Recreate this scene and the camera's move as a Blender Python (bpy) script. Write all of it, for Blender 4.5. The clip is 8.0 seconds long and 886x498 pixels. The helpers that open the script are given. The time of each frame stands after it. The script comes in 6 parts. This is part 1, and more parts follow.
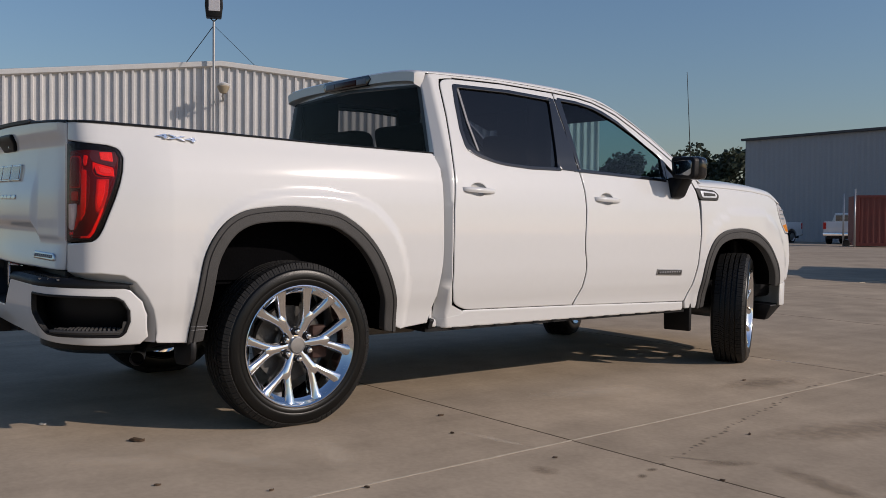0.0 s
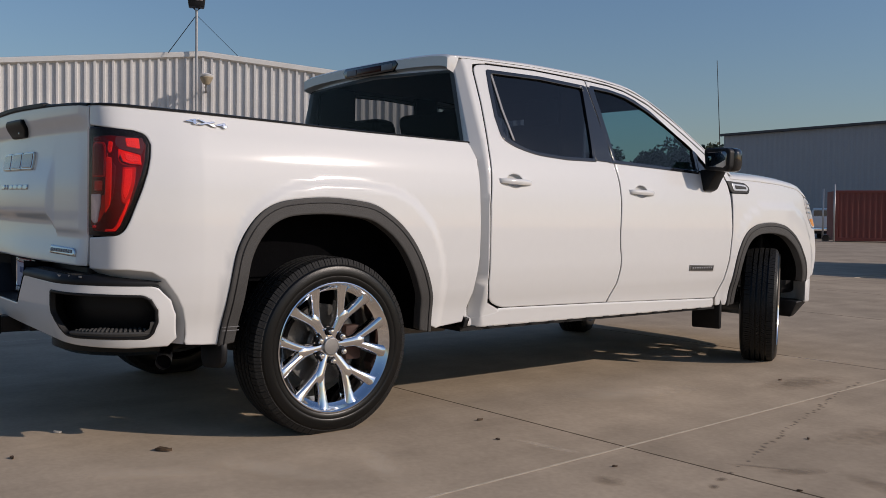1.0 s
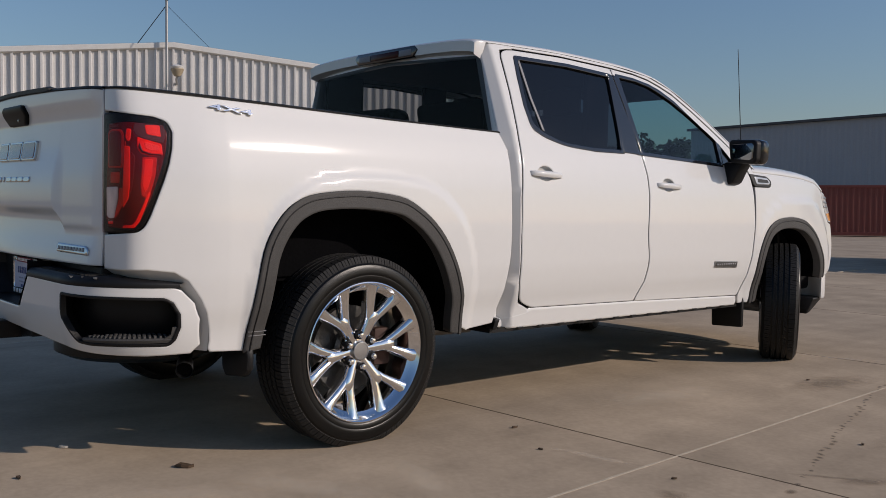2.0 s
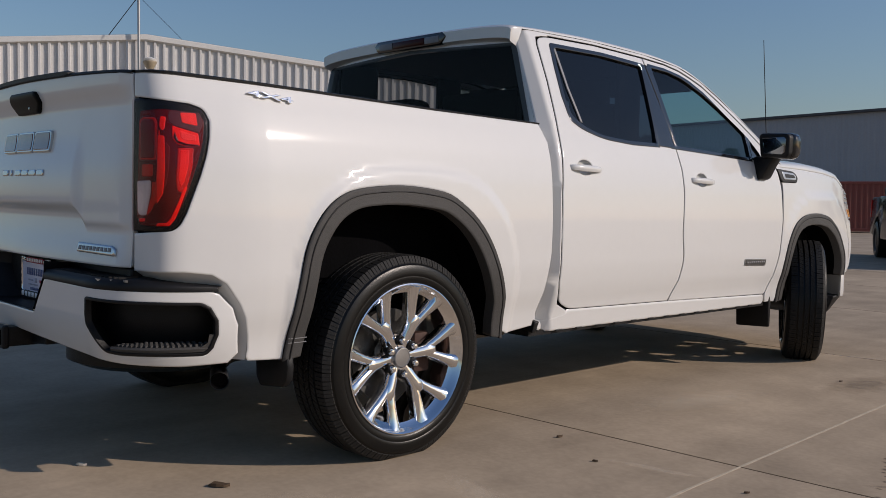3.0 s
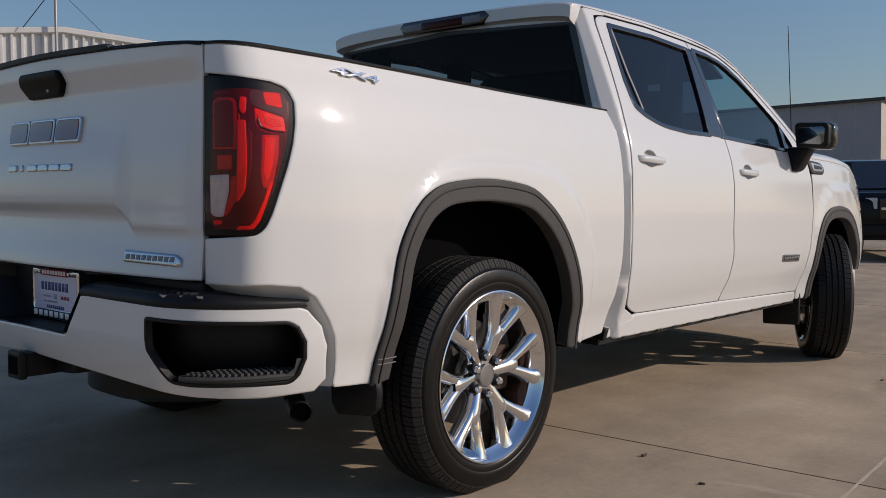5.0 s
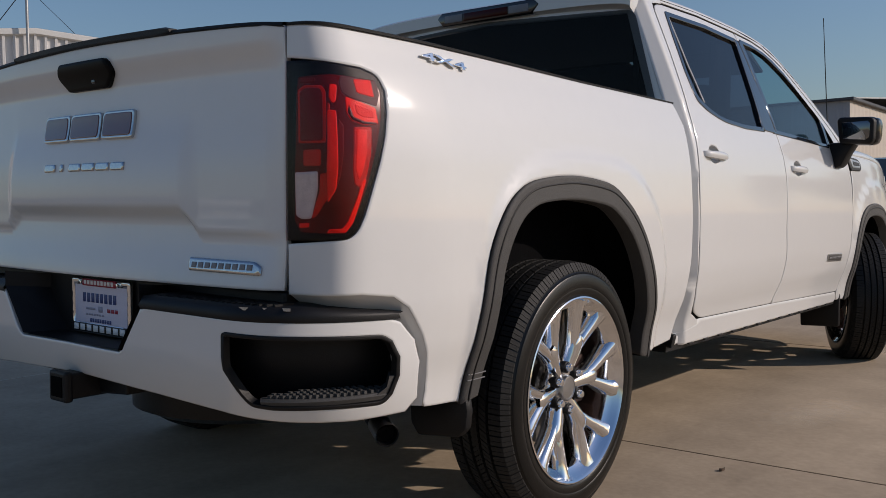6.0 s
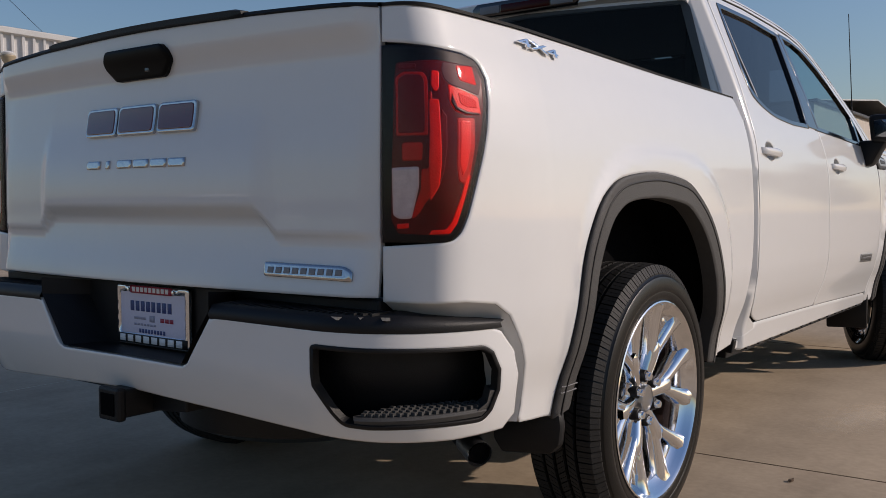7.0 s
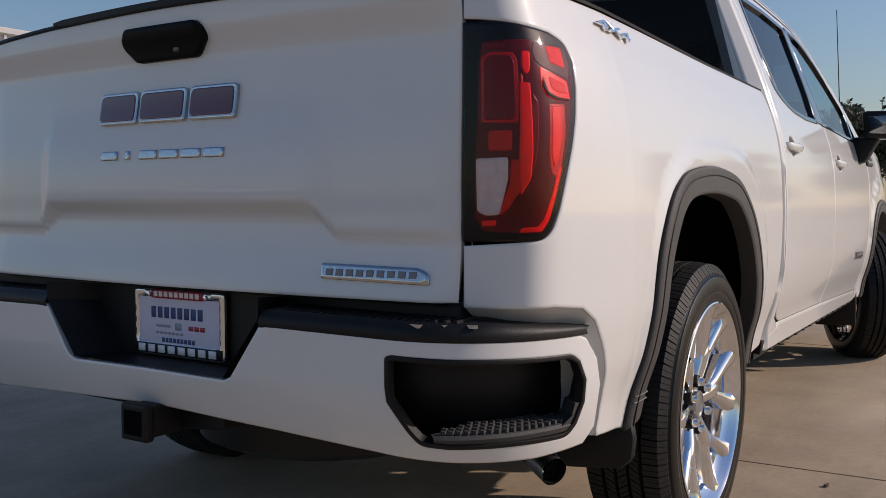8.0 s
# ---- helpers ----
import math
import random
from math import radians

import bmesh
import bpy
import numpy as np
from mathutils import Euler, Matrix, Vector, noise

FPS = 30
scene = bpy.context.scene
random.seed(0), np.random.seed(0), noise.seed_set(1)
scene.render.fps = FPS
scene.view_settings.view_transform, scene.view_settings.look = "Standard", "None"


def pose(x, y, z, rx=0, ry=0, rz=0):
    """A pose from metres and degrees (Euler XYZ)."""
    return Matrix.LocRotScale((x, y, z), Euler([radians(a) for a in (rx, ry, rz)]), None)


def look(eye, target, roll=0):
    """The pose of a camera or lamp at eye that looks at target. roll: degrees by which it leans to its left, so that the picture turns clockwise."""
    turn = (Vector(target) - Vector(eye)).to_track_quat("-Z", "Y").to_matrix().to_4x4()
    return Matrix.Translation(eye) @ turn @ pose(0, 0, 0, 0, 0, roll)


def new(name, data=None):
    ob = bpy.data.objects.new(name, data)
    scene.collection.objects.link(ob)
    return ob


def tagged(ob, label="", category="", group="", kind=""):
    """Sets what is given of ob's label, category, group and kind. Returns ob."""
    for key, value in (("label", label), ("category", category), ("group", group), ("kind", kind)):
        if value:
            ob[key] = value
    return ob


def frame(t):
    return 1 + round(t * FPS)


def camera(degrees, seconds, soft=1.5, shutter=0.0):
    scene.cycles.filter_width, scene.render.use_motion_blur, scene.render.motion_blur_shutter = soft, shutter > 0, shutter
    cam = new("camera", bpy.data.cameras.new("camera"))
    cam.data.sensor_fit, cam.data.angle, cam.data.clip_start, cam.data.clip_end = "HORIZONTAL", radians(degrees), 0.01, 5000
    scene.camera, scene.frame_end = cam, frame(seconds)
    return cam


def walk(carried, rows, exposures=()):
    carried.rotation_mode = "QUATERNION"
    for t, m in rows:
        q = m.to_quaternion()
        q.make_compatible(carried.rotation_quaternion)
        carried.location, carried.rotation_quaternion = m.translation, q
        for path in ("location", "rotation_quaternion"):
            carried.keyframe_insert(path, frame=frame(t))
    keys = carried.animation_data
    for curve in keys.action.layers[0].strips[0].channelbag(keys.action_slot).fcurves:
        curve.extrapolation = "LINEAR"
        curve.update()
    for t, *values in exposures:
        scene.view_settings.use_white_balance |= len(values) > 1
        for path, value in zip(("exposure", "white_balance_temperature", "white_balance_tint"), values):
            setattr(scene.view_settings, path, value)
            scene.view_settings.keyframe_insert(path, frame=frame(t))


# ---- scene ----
cam = camera(52.0, 8.0, soft=0.7)
PATH = [
    (0, (4.95, -2.221, 0.977), (3.374, -0.991, 0.934), 0.4),
    (0.5, (4.757, -2.265, 0.976), (3.206, -1.004, 0.927), 0.4),
    (1, (4.536, -2.303, 0.97), (2.994, -1.03, 0.915), 0.5),
    (1.5, (4.319, -2.335, 0.969), (2.802, -1.033, 0.907), 0.5),
    (3, (3.696, -2.424, 0.97), (2.255, -1.039, 0.896), 0.4),
    (3.5, (3.485, -2.469, 0.968), (2.076, -1.052, 0.884), 0.4),
    (4, (3.308, -2.493, 0.975), (1.934, -1.043, 0.886), -0.1),
    (4.5, (3.13, -2.517, 0.972), (1.79, -1.034, 0.89), -0.2),
    (6, (2.498, -2.569, 0.966), (1.245, -1.011, 0.893), -0.9),
    (6.5, (2.294, -2.596, 0.968), (1.057, -1.026, 0.903), -1.0),
    (7, (2.121, -2.617, 0.967), (0.93, -1.012, 0.896), -1.1),
    (7.5, (1.923, -2.625, 0.968), (0.789, -0.979, 0.891), -1.3),
    (8, (1.75, -2.635, 0.97), (0.679, -0.947, 0.891), -1.1),
]
walk(cam, [(t, look(eye, target, roll)) for t, eye, target, roll in PATH], exposures=[(0, 0.0, 6450, 19), (6.2, 0.02, 6500, 19), (8, 0.22, 6640, 22)])

SUN = Vector((1.72, 1.22, 1.0)).normalized()

# ---- world and sun ----
world = bpy.data.worlds.new("world")
scene.world = world
world.use_nodes = True
wn = world.node_tree.nodes
sky = wn.new("ShaderNodeTexSky")
sky.sky_type = "NISHITA"
sky.sun_disc = False
sky.sun_elevation = math.asin(SUN.z)
sky.sun_rotation = math.atan2(SUN.x, SUN.y)
sky.air_density, sky.dust_density, sky.ozone_density = 1.5, 0.8, 6.2
world.node_tree.links.new(sky.outputs[0], wn["Background"].inputs[0])
wn["Background"].inputs[1].default_value = 0.086
sun_data = bpy.data.lights.new("sun", "SUN")
sun_data.energy, sun_data.angle, sun_data.color = 2.82, radians(0.6), (1.0, 0.905, 0.755)
sun = new("sun", sun_data)
sun.matrix_world = look((0, 0, 30), Vector((0, 0, 30)) - SUN)


# ---- materials ----
def nodes_of(name):
    m = bpy.data.materials.new(name)
    m.use_nodes = True
    nt = m.node_tree
    return m, nt, nt.nodes["Principled BSDF"]


def material(name, colour, rough=0.5, metal=0.0, coat=0.0, vary=0.0, scale=3.0, bump=0.0, bump_scale=60.0, piece=0.0, emit=0.0, rough_vary=0.0, spec=0.5):
    """A node material: colour varied at a broad scale and a fine one, with fine relief."""
    m, nt, b = nodes_of(name)
    b.inputs["Roughness"].default_value, b.inputs["Metallic"].default_value = rough, metal
    b.inputs["Base Color"].default_value = (*colour, 1)
    b.inputs["Specular IOR Level"].default_value = spec
    b.inputs["Coat Weight"].default_value, b.inputs["Coat Roughness"].default_value = coat, 0.03
    if emit:
        b.inputs["Emission Color"].default_value, b.inputs["Emission Strength"].default_value = (*colour, 1), emit
    new_node, link = nt.nodes.new, nt.links.new
    tc = new_node("ShaderNodeTexCoord")
    if vary or rough_vary:
        broad, fine, add = new_node("ShaderNodeTexNoise"), new_node("ShaderNodeTexNoise"), new_node("ShaderNodeMath")
        broad.inputs["Scale"].default_value, fine.inputs["Scale"].default_value = scale, scale * 14
        broad.inputs["Detail"].default_value = fine.inputs["Detail"].default_value = 5
        link(tc.outputs["Object"], broad.inputs["Vector"]), link(tc.outputs["Object"], fine.inputs["Vector"])
        add.operation = "ADD"
        link(broad.outputs["Fac"], add.inputs[0]), link(fine.outputs["Fac"], add.inputs[1])
        if vary:
            ramp = new_node("ShaderNodeMapRange")
            ramp.inputs["From Min"].default_value, ramp.inputs["From Max"].default_value = 0.6, 1.4
            ramp.inputs["To Min"].default_value, ramp.inputs["To Max"].default_value = 1 - vary, 1 + vary
            link(add.outputs[0], ramp.inputs["Value"])
            mul = new_node("ShaderNodeVectorMath")
            mul.operation = "SCALE"
            mul.inputs[0].default_value = colour
            link(ramp.outputs[0], mul.inputs["Scale"])
            out = mul.outputs[0]
            if piece:
                info, span, mul2 = new_node("ShaderNodeObjectInfo"), new_node("ShaderNodeMapRange"), new_node("ShaderNodeVectorMath")
                span.inputs["To Min"].default_value, span.inputs["To Max"].default_value = 1 - piece, 1 + piece
                mul2.operation = "SCALE"
                link(info.outputs["Random"], span.inputs["Value"]), link(out, mul2.inputs[0]), link(span.outputs[0], mul2.inputs["Scale"])
                out = mul2.outputs[0]
            link(out, b.inputs["Base Color"])
        if rough_vary:
            rr = new_node("ShaderNodeMapRange")
            rr.inputs["From Min"].default_value, rr.inputs["From Max"].default_value = 0.6, 1.4
            rr.inputs["To Min"].default_value, rr.inputs["To Max"].default_value = rough - rough_vary, rough + rough_vary
            link(add.outputs[0], rr.inputs["Value"]), link(rr.outputs[0], b.inputs["Roughness"])
    if bump:
        tex, bp = new_node("ShaderNodeTexNoise"), new_node("ShaderNodeBump")
        tex.inputs["Scale"].default_value, tex.inputs["Detail"].default_value = bump_scale, 4
        bp.inputs["Strength"].default_value, bp.inputs["Distance"].default_value = bump, 0.004
        link(tc.outputs["Object"], tex.inputs["Vector"]), link(tex.outputs["Fac"], bp.inputs["Height"]), link(bp.outputs[0], b.inputs["Normal"])
    return m


def glass(name, tint, gloss=0.02, least=0.04, most=0.9):
    """Tinted sheet glass: clear through with a tint, glossy by Fresnel."""
    m, nt, b = nodes_of(name)
    nt.nodes.remove(b)
    clear, shine, mix, lw, power, scale = (nt.nodes.new("ShaderNode" + k) for k in ("BsdfTransparent", "BsdfGlossy", "MixShader", "LayerWeight", "Math", "MapRange"))
    clear.inputs["Color"].default_value = (*tint, 1)
    shine.inputs["Roughness"].default_value = gloss
    lw.inputs["Blend"].default_value = 0.5
    power.operation, power.inputs[1].default_value = "POWER", 5.0
    scale.inputs["To Min"].default_value, scale.inputs["To Max"].default_value = least, most
    link = nt.links.new
    link(lw.outputs["Facing"], power.inputs[0]), link(power.outputs[0], scale.inputs["Value"])
    link(scale.outputs[0], mix.inputs["Fac"]), link(clear.outputs[0], mix.inputs[1]), link(shine.outputs[0], mix.inputs[2])
    link(mix.outputs[0], nt.nodes["Material Output"].inputs["Surface"])
    return m


WHITE = material("white_paint", (0.675, 0.672, 0.66), 0.45, coat=1.0, vary=0.012, scale=1.5, rough_vary=0.03)
WHITE.node_tree.nodes["Principled BSDF"].inputs["Specular IOR Level"].default_value = 0.15
WHITE.node_tree.nodes["Principled BSDF"].inputs["Coat Roughness"].default_value = 0.07
TRIM = material("dark_plastic", (0.060, 0.058, 0.056), 0.6, spec=0.3, vary=0.12, scale=8, bump=0.35, bump_scale=420)
BLACK = material("black_plastic", (0.006, 0.006, 0.007), 0.5, spec=0.3, vary=0.15, scale=9, bump=0.2, bump_scale=300)
GLOSSBLACK = material("gloss_black", (0.008, 0.008, 0.009), 0.12, coat=0.6, vary=0.1, scale=6)
LINER = material("wheelhouse_liner", (0.003, 0.003, 0.0035), 0.95, spec=0.05, vary=0.3, scale=7, bump=0.4, bump_scale=90)
CHROME = material("chrome", (0.86, 0.86, 0.87), 0.09, 1.0, vary=0.03, scale=20, rough_vary=0.02)
SATIN = material("satin_metal", (0.42, 0.42, 0.43), 0.32, 1.0, vary=0.08, scale=14, rough_vary=0.06)
STEEL = material("dull_steel", (0.11, 0.106, 0.10), 0.5, 0.8, vary=0.25, scale=12, bump=0.2, bump_scale=120)
RUST = material("brake_rust", (0.055, 0.027, 0.020), 0.7, 0.3, vary=0.3, scale=20)
RUBBER = material("tyre_rubber", (0.0045, 0.0045, 0.0045), 0.31, spec=0.30, vary=0.25, scale=10, bump=0.15, bump_scale=240)
TREADRUBBER = material("tread_rubber", (0.017, 0.0165, 0.016), 0.6, spec=0.25, vary=0.3, scale=14, bump=0.2, bump_scale=240)
PRIVACY = glass("privacy_glass", (0.085, 0.095, 0.13), least=0.06, most=0.85)
BACKGLASS = glass("back_glass", (0.27, 0.28, 0.29), least=0.012, most=0.35)
LENSCOVER = glass("lens_cover", (0.95, 0.84, 0.84), least=0.022)
CLEARGLASS = glass("clear_glass", (0.54, 0.70, 0.72))
FABRIC = material("dark_fabric", (0.006, 0.006, 0.007), 0.95, spec=0.1, vary=0.2, scale=12, bump=0.3, bump_scale=300)
CABIN = material("cabin_plastic", (0.008, 0.008, 0.009), 0.8, spec=0.15, vary=0.15, scale=9)
REDLENS = material("red_lens", (0.50, 0.006, 0.003), 0.25, spec=0.12, coat=0.2, vary=0.25, scale=40, bump=0.25, bump_scale=240)
REDGLOW = material("red_reflector", (0.88, 0.011, 0.004), 0.25, spec=0.12, coat=0.2, vary=0.25, scale=60, bump=0.25, bump_scale=260)
REDMID = material("middle_red_lens", (0.15, 0.004, 0.004), 0.25, spec=0.15, vary=0.2, scale=60)
REDDARK = material("dark_red_lens", (0.045, 0.002, 0.002), 0.2, spec=0.15, vary=0.15, scale=40)
CLEARLENS = material("clear_lens", (0.52, 0.50, 0.50), 0.12, coat=1.0, vary=0.2, scale=60, bump=0.3, bump_scale=160)
LAMPBLACK = material("lamp_housing", (0.004, 0.004, 0.004), 0.4, spec=0.1, vary=0.1, scale=20)
GREYTRIM = material("grey_window_trim", (0.20, 0.20, 0.21), 0.5, vary=0.08, scale=20)
AMBER = material("amber_lens", (0.75, 0.26, 0.02), 0.15, coat=1.0, vary=0.1, scale=40)


# ---- mesh builders ----
def finish(name, me, mat, parent=None, label="", smooth=None):
    me.materials.append(mat)
    if smooth is not None:
        for p in me.polygons:
            p.use_smooth = smooth
    ob = new(name, me)
    if parent is not None:
        ob.parent = parent
    if label:
        ob["label"] = label
    return ob


def part(name, bm, mat, parent=None, label="", smooth=False, sharp=35):
    """Links a bmesh as one mesh object."""
    me = bpy.data.meshes.new(name)
    bmesh.ops.recalc_face_normals(bm, faces=bm.faces)
    if smooth:
        for e in bm.edges:
            e.smooth = len(e.link_faces) == 2 and e.calc_face_angle(3.0) < radians(sharp)
    bm.to_mesh(me)
    bm.free()
    return finish(name, me, mat, parent, label, smooth)


def thing(name, at, label, category, group="", kind="", rz=0):
    ob = new(name)
    ob.matrix_world = pose(*at, 0, 0, rz)
    ob.empty_display_size = 0.2
    return tagged(ob, label, category, group, kind)


def box(bm, x0, x1, y0, y1, z0, z1, bevel=0.0, segments=2):
    vs = [bm.verts.new((x, y, z)) for x in (x0, x1) for y in (y0, y1) for z in (z0, z1)]
    fs = [bm.faces.new([vs[i] for i in q]) for q in ((0, 1, 3, 2), (4, 6, 7, 5), (0, 4, 5, 1), (2, 3, 7, 6), (0, 2, 6, 4), (1, 5, 7, 3))]
    if bevel:
        bmesh.ops.bevel(bm, geom=list({e for f in fs for e in f.edges}), offset=bevel, segments=segments, affect="EDGES", profile=0.5)
    return vs


def boxed(x0, x1, y0, y1, z0, z1, bevel=0.0, segments=2):
    bm = bmesh.new()
    box(bm, x0, x1, y0, y1, z0, z1, bevel, segments)
    return bm


def prism(points, axis, a, b, bevel=0.0, segments=2):
    """A solid from an outline of (p, q) pairs pushed along an axis from a to b."""
    bm = bmesh.new()
    place = {"x": lambda p, q, s: (s, p, q), "y": lambda p, q, s: (p, s, q), "z": lambda p, q, s: (p, q, s)}[axis]
    lo, hi = [bm.verts.new(place(p, q, a)) for p, q in points], [bm.verts.new(place(p, q, b)) for p, q in points]
    n = len(points)
    bm.faces.new(lo), bm.faces.new(hi)
    for i in range(n):
        bm.faces.new((lo[i], lo[(i + 1) % n], hi[(i + 1) % n], hi[i]))
    bmesh.ops.recalc_face_normals(bm, faces=bm.faces)
    if bevel:
        edges = [e for e in bm.edges if len(e.link_faces) == 2 and e.calc_face_angle(0) > radians(25)]
        bmesh.ops.bevel(bm, geom=edges, offset=bevel, segments=segments, affect="EDGES", profile=0.5)
    return bm


def tube(points, radius, sides=10, closed_ends=True, bm=None):
    """A round bar along a line of points; radius may be a list."""
    bm = bm or bmesh.new()
    pts = [Vector(p) for p in points]
    rad = radius if isinstance(radius, (list, tuple)) else [radius] * len(pts)
    rings = []
    for i, p in enumerate(pts):
        d = (pts[min(i + 1, len(pts) - 1)] - pts[max(i - 1, 0)]).normalized()
        q = d.to_track_quat("Z", "Y")
        rings.append([bm.verts.new(p + q @ Vector((math.cos(a) * rad[i], math.sin(a) * rad[i], 0))) for a in (2 * math.pi * k / sides for k in range(sides))])
    for a, b in zip(rings, rings[1:]):
        for k in range(sides):
            bm.faces.new((a[k], a[(k + 1) % sides], b[(k + 1) % sides], b[k]))
    if closed_ends:
        bm.faces.new(rings[0][::-1]), bm.faces.new(rings[-1])
    return bm


def lathe(profile, sides=48, axis="x", bm=None):
    """Turns (along, radius) pairs about an axis through the origin."""
    bm = bm or bmesh.new()
    rings = []
    for s, r in profile:
        ring = []
        for k in range(sides):
            a = 2 * math.pi * k / sides
            c, d = r * math.cos(a), r * math.sin(a)
            ring.append(bm.verts.new({"x": (s, c, d), "y": (c, s, d), "z": (c, d, s)}[axis]))
        rings.append(ring)
    for a, b in zip(rings, rings[1:]):
        for k in range(sides):
            bm.faces.new((a[k], a[(k + 1) % sides], b[(k + 1) % sides], b[k]))
    for ring, (s, r) in ((rings[0], profile[0]), (rings[-1], profile[-1])):
        if r < 0.2 and r > 1e-4:
            bm.faces.new(ring)
    return bm


def dense(poly, step):
    """An outline with points added so that no stretch is longer than step."""
    out = []
    for (a, b), (c, d) in zip(poly, poly[1:] + poly[:1]):
        n = max(1, math.ceil(math.hypot(c - a, d - b) / step))
        out += [(a + (c - a) * i / n, b + (d - b) * i / n) for i in range(n)]
    return out


def rounded(poly, n=5):
    """An outline of (p, q) or (p, q, r): corners with r are rounded to about that radius."""
    out = []
    m = len(poly)
    for i, c in enumerate(poly):
        p = Vector(c[:2])
        if len(c) < 3:
            out.append(tuple(p))
            continue
        a, b = Vector(poly[i - 1][:2]) - p, Vector(poly[(i + 1) % m][:2]) - p
        r = min(c[2], a.length * 0.48, b.length * 0.48)
        s, e = p + a.normalized() * r, p + b.normalized() * r
        for k in range(n + 1):
            u = k / n
            out.append(tuple(s * (1 - u) ** 2 + p * 2 * u * (1 - u) + e * u * u))
    return out


def within(poly, pts):
    px, py = np.array(poly).T
    qx, qy = np.roll(px, -1), np.roll(py, -1)
    x, y = pts[:, :1], pts[:, 1:]
    crosses = ((py > y) != (qy > y)) & (x < (qx - px) * (y - py) / (qy - py + 1e-12) + px)
    return crosses.sum(1) % 2 == 1


def edge_gap(poly, pts):
    p = np.array(poly)
    q = np.roll(p, -1, 0)
    d = q - p
    t = np.clip(((pts[:, None] - p) * d).sum(2) / ((d * d).sum(1) + 1e-12), 0, 1)
    return np.linalg.norm(pts[:, None] - (p + t[..., None] * d), axis=2).min(1)


def panel(name, outline, surface, mat, parent, step=0.05, holes=(), depth=0.018, roll=0.003, lip=0.007, side=1, label=""):
    """A pressed sheet: an outline in two coordinates laid on a surface, with rolled edges and a return flange.
    surface(u, v) gives places, and its outside is where d/du x d/dv points, times the sign that it carries."""
    from mathutils.geometry import delaunay_2d_cdt
    loops = [dense([tuple(p) for p in outline], step * 0.6)] + [dense([tuple(p) for p in h], step * 0.6) for h in holes]
    pts, edges, rims = [], [], []
    for lp in loops:
        k = len(pts)
        pts += lp
        edges += [(k + i, k + (i + 1) % len(lp)) for i in range(len(lp))]
        rims.append((k, len(lp)))
    lo, hi = np.array(loops[0]).min(0), np.array(loops[0]).max(0)
    gu, gv = np.meshgrid(np.arange(lo[0] + step / 2, hi[0], step), np.arange(lo[1] + step / 2, hi[1], step))
    grid = np.c_[gu.ravel(), gv.ravel()]
    ring = []
    for lp in loops:
        a = np.array(lp)
        t = np.roll(a, -1, 0) - np.roll(a, 1, 0)
        nrm = np.c_[t[:, 1], -t[:, 0]] / (np.linalg.norm(t, axis=1)[:, None] + 1e-9)
        ring += [a + nrm * lip, a - nrm * lip]
    ring = np.concatenate(ring)

    def inside(q):
        ok = within(loops[0], q)
        for h in loops[1:]:
            ok &= ~within(h, q)
        return ok

    def gap(q):
        return np.min([edge_gap(lp, q) for lp in loops], axis=0)

    ring = ring[inside(ring)]
    ring = ring[gap(ring) > lip * 0.9] if len(ring) else ring
    grid = grid[inside(grid)]
    grid = grid[gap(grid) > lip + step * 0.4] if len(grid) else grid
    every = np.concatenate([np.array(pts), ring, grid])
    vs, es, fs, ov, oe, of = delaunay_2d_cdt([Vector(p) for p in every], edges, [], 0, 1e-7)
    uv = np.array([tuple(v) for v in vs])
    tri = np.array([f for f in fs if len(f) == 3])
    tri = tri[inside(uv[tri].mean(1))]
    place, sign = surface(uv[:, 0], uv[:, 1])
    h = 1e-3
    du = surface(uv[:, 0] + h, uv[:, 1])[0] - surface(uv[:, 0] - h, uv[:, 1])[0]
    dv = surface(uv[:, 0], uv[:, 1] + h)[0] - surface(uv[:, 0], uv[:, 1] - h)[0]
    nrm = np.cross(du, dv) * sign
    nrm /= np.linalg.norm(nrm, axis=1)[:, None] + 1e-12
    rim_new = {}
    for new_i, olds in enumerate(ov):
        for o in olds:
            rim_new.setdefault(o, new_i)
    verts, normals = place.copy(), nrm.copy()
    extra_v, extra_n, faces = [], [], []
    geo = np.cross(place[tri[:, 1]] - place[tri[:, 0]], place[tri[:, 2]] - place[tri[:, 0]])
    flip = (geo * nrm[tri[:, 0]]).sum(1) < 0
    tri[flip] = tri[flip][:, ::-1]
    faces += [tuple(int(i) for i in f) for f in tri]
    base = len(verts)
    for k, n in rims:
        ids = [rim_new[k + i] for i in range(n)]
        p = place[ids]
        t = np.roll(p, -1, 0) - np.roll(p, 1, 0)
        out = np.cross(t, nrm[ids])
        out /= np.linalg.norm(out, axis=1)[:, None] + 1e-12
        a2 = uv[ids]
        t2 = np.roll(a2, -1, 0) - np.roll(a2, 1, 0)
        probe_dir = np.c_[t2[:, 1], -t2[:, 0]] / (np.linalg.norm(t2, axis=1)[:, None] + 1e-9)
        votes = inside(a2 + probe_dir * 0.002)
        world_probe = surface(a2[:, 0] + probe_dir[:, 0] * 0.002, a2[:, 1] + probe_dir[:, 1] * 0.002)[0] - p
        inward = np.where(votes[:, None], world_probe, -world_probe)
        out = np.where(((out * inward).sum(1) > 0)[:, None], -out, out)
        verts[ids] = p - nrm[ids] * roll
        normals[ids] = nrm[ids] * 0.8 + out * 0.6
        start = base + len(extra_v)
        extra_v += list(p - nrm[ids] * roll) + list(p - nrm[ids] * (roll + depth))
        extra_n += list(out) * 2
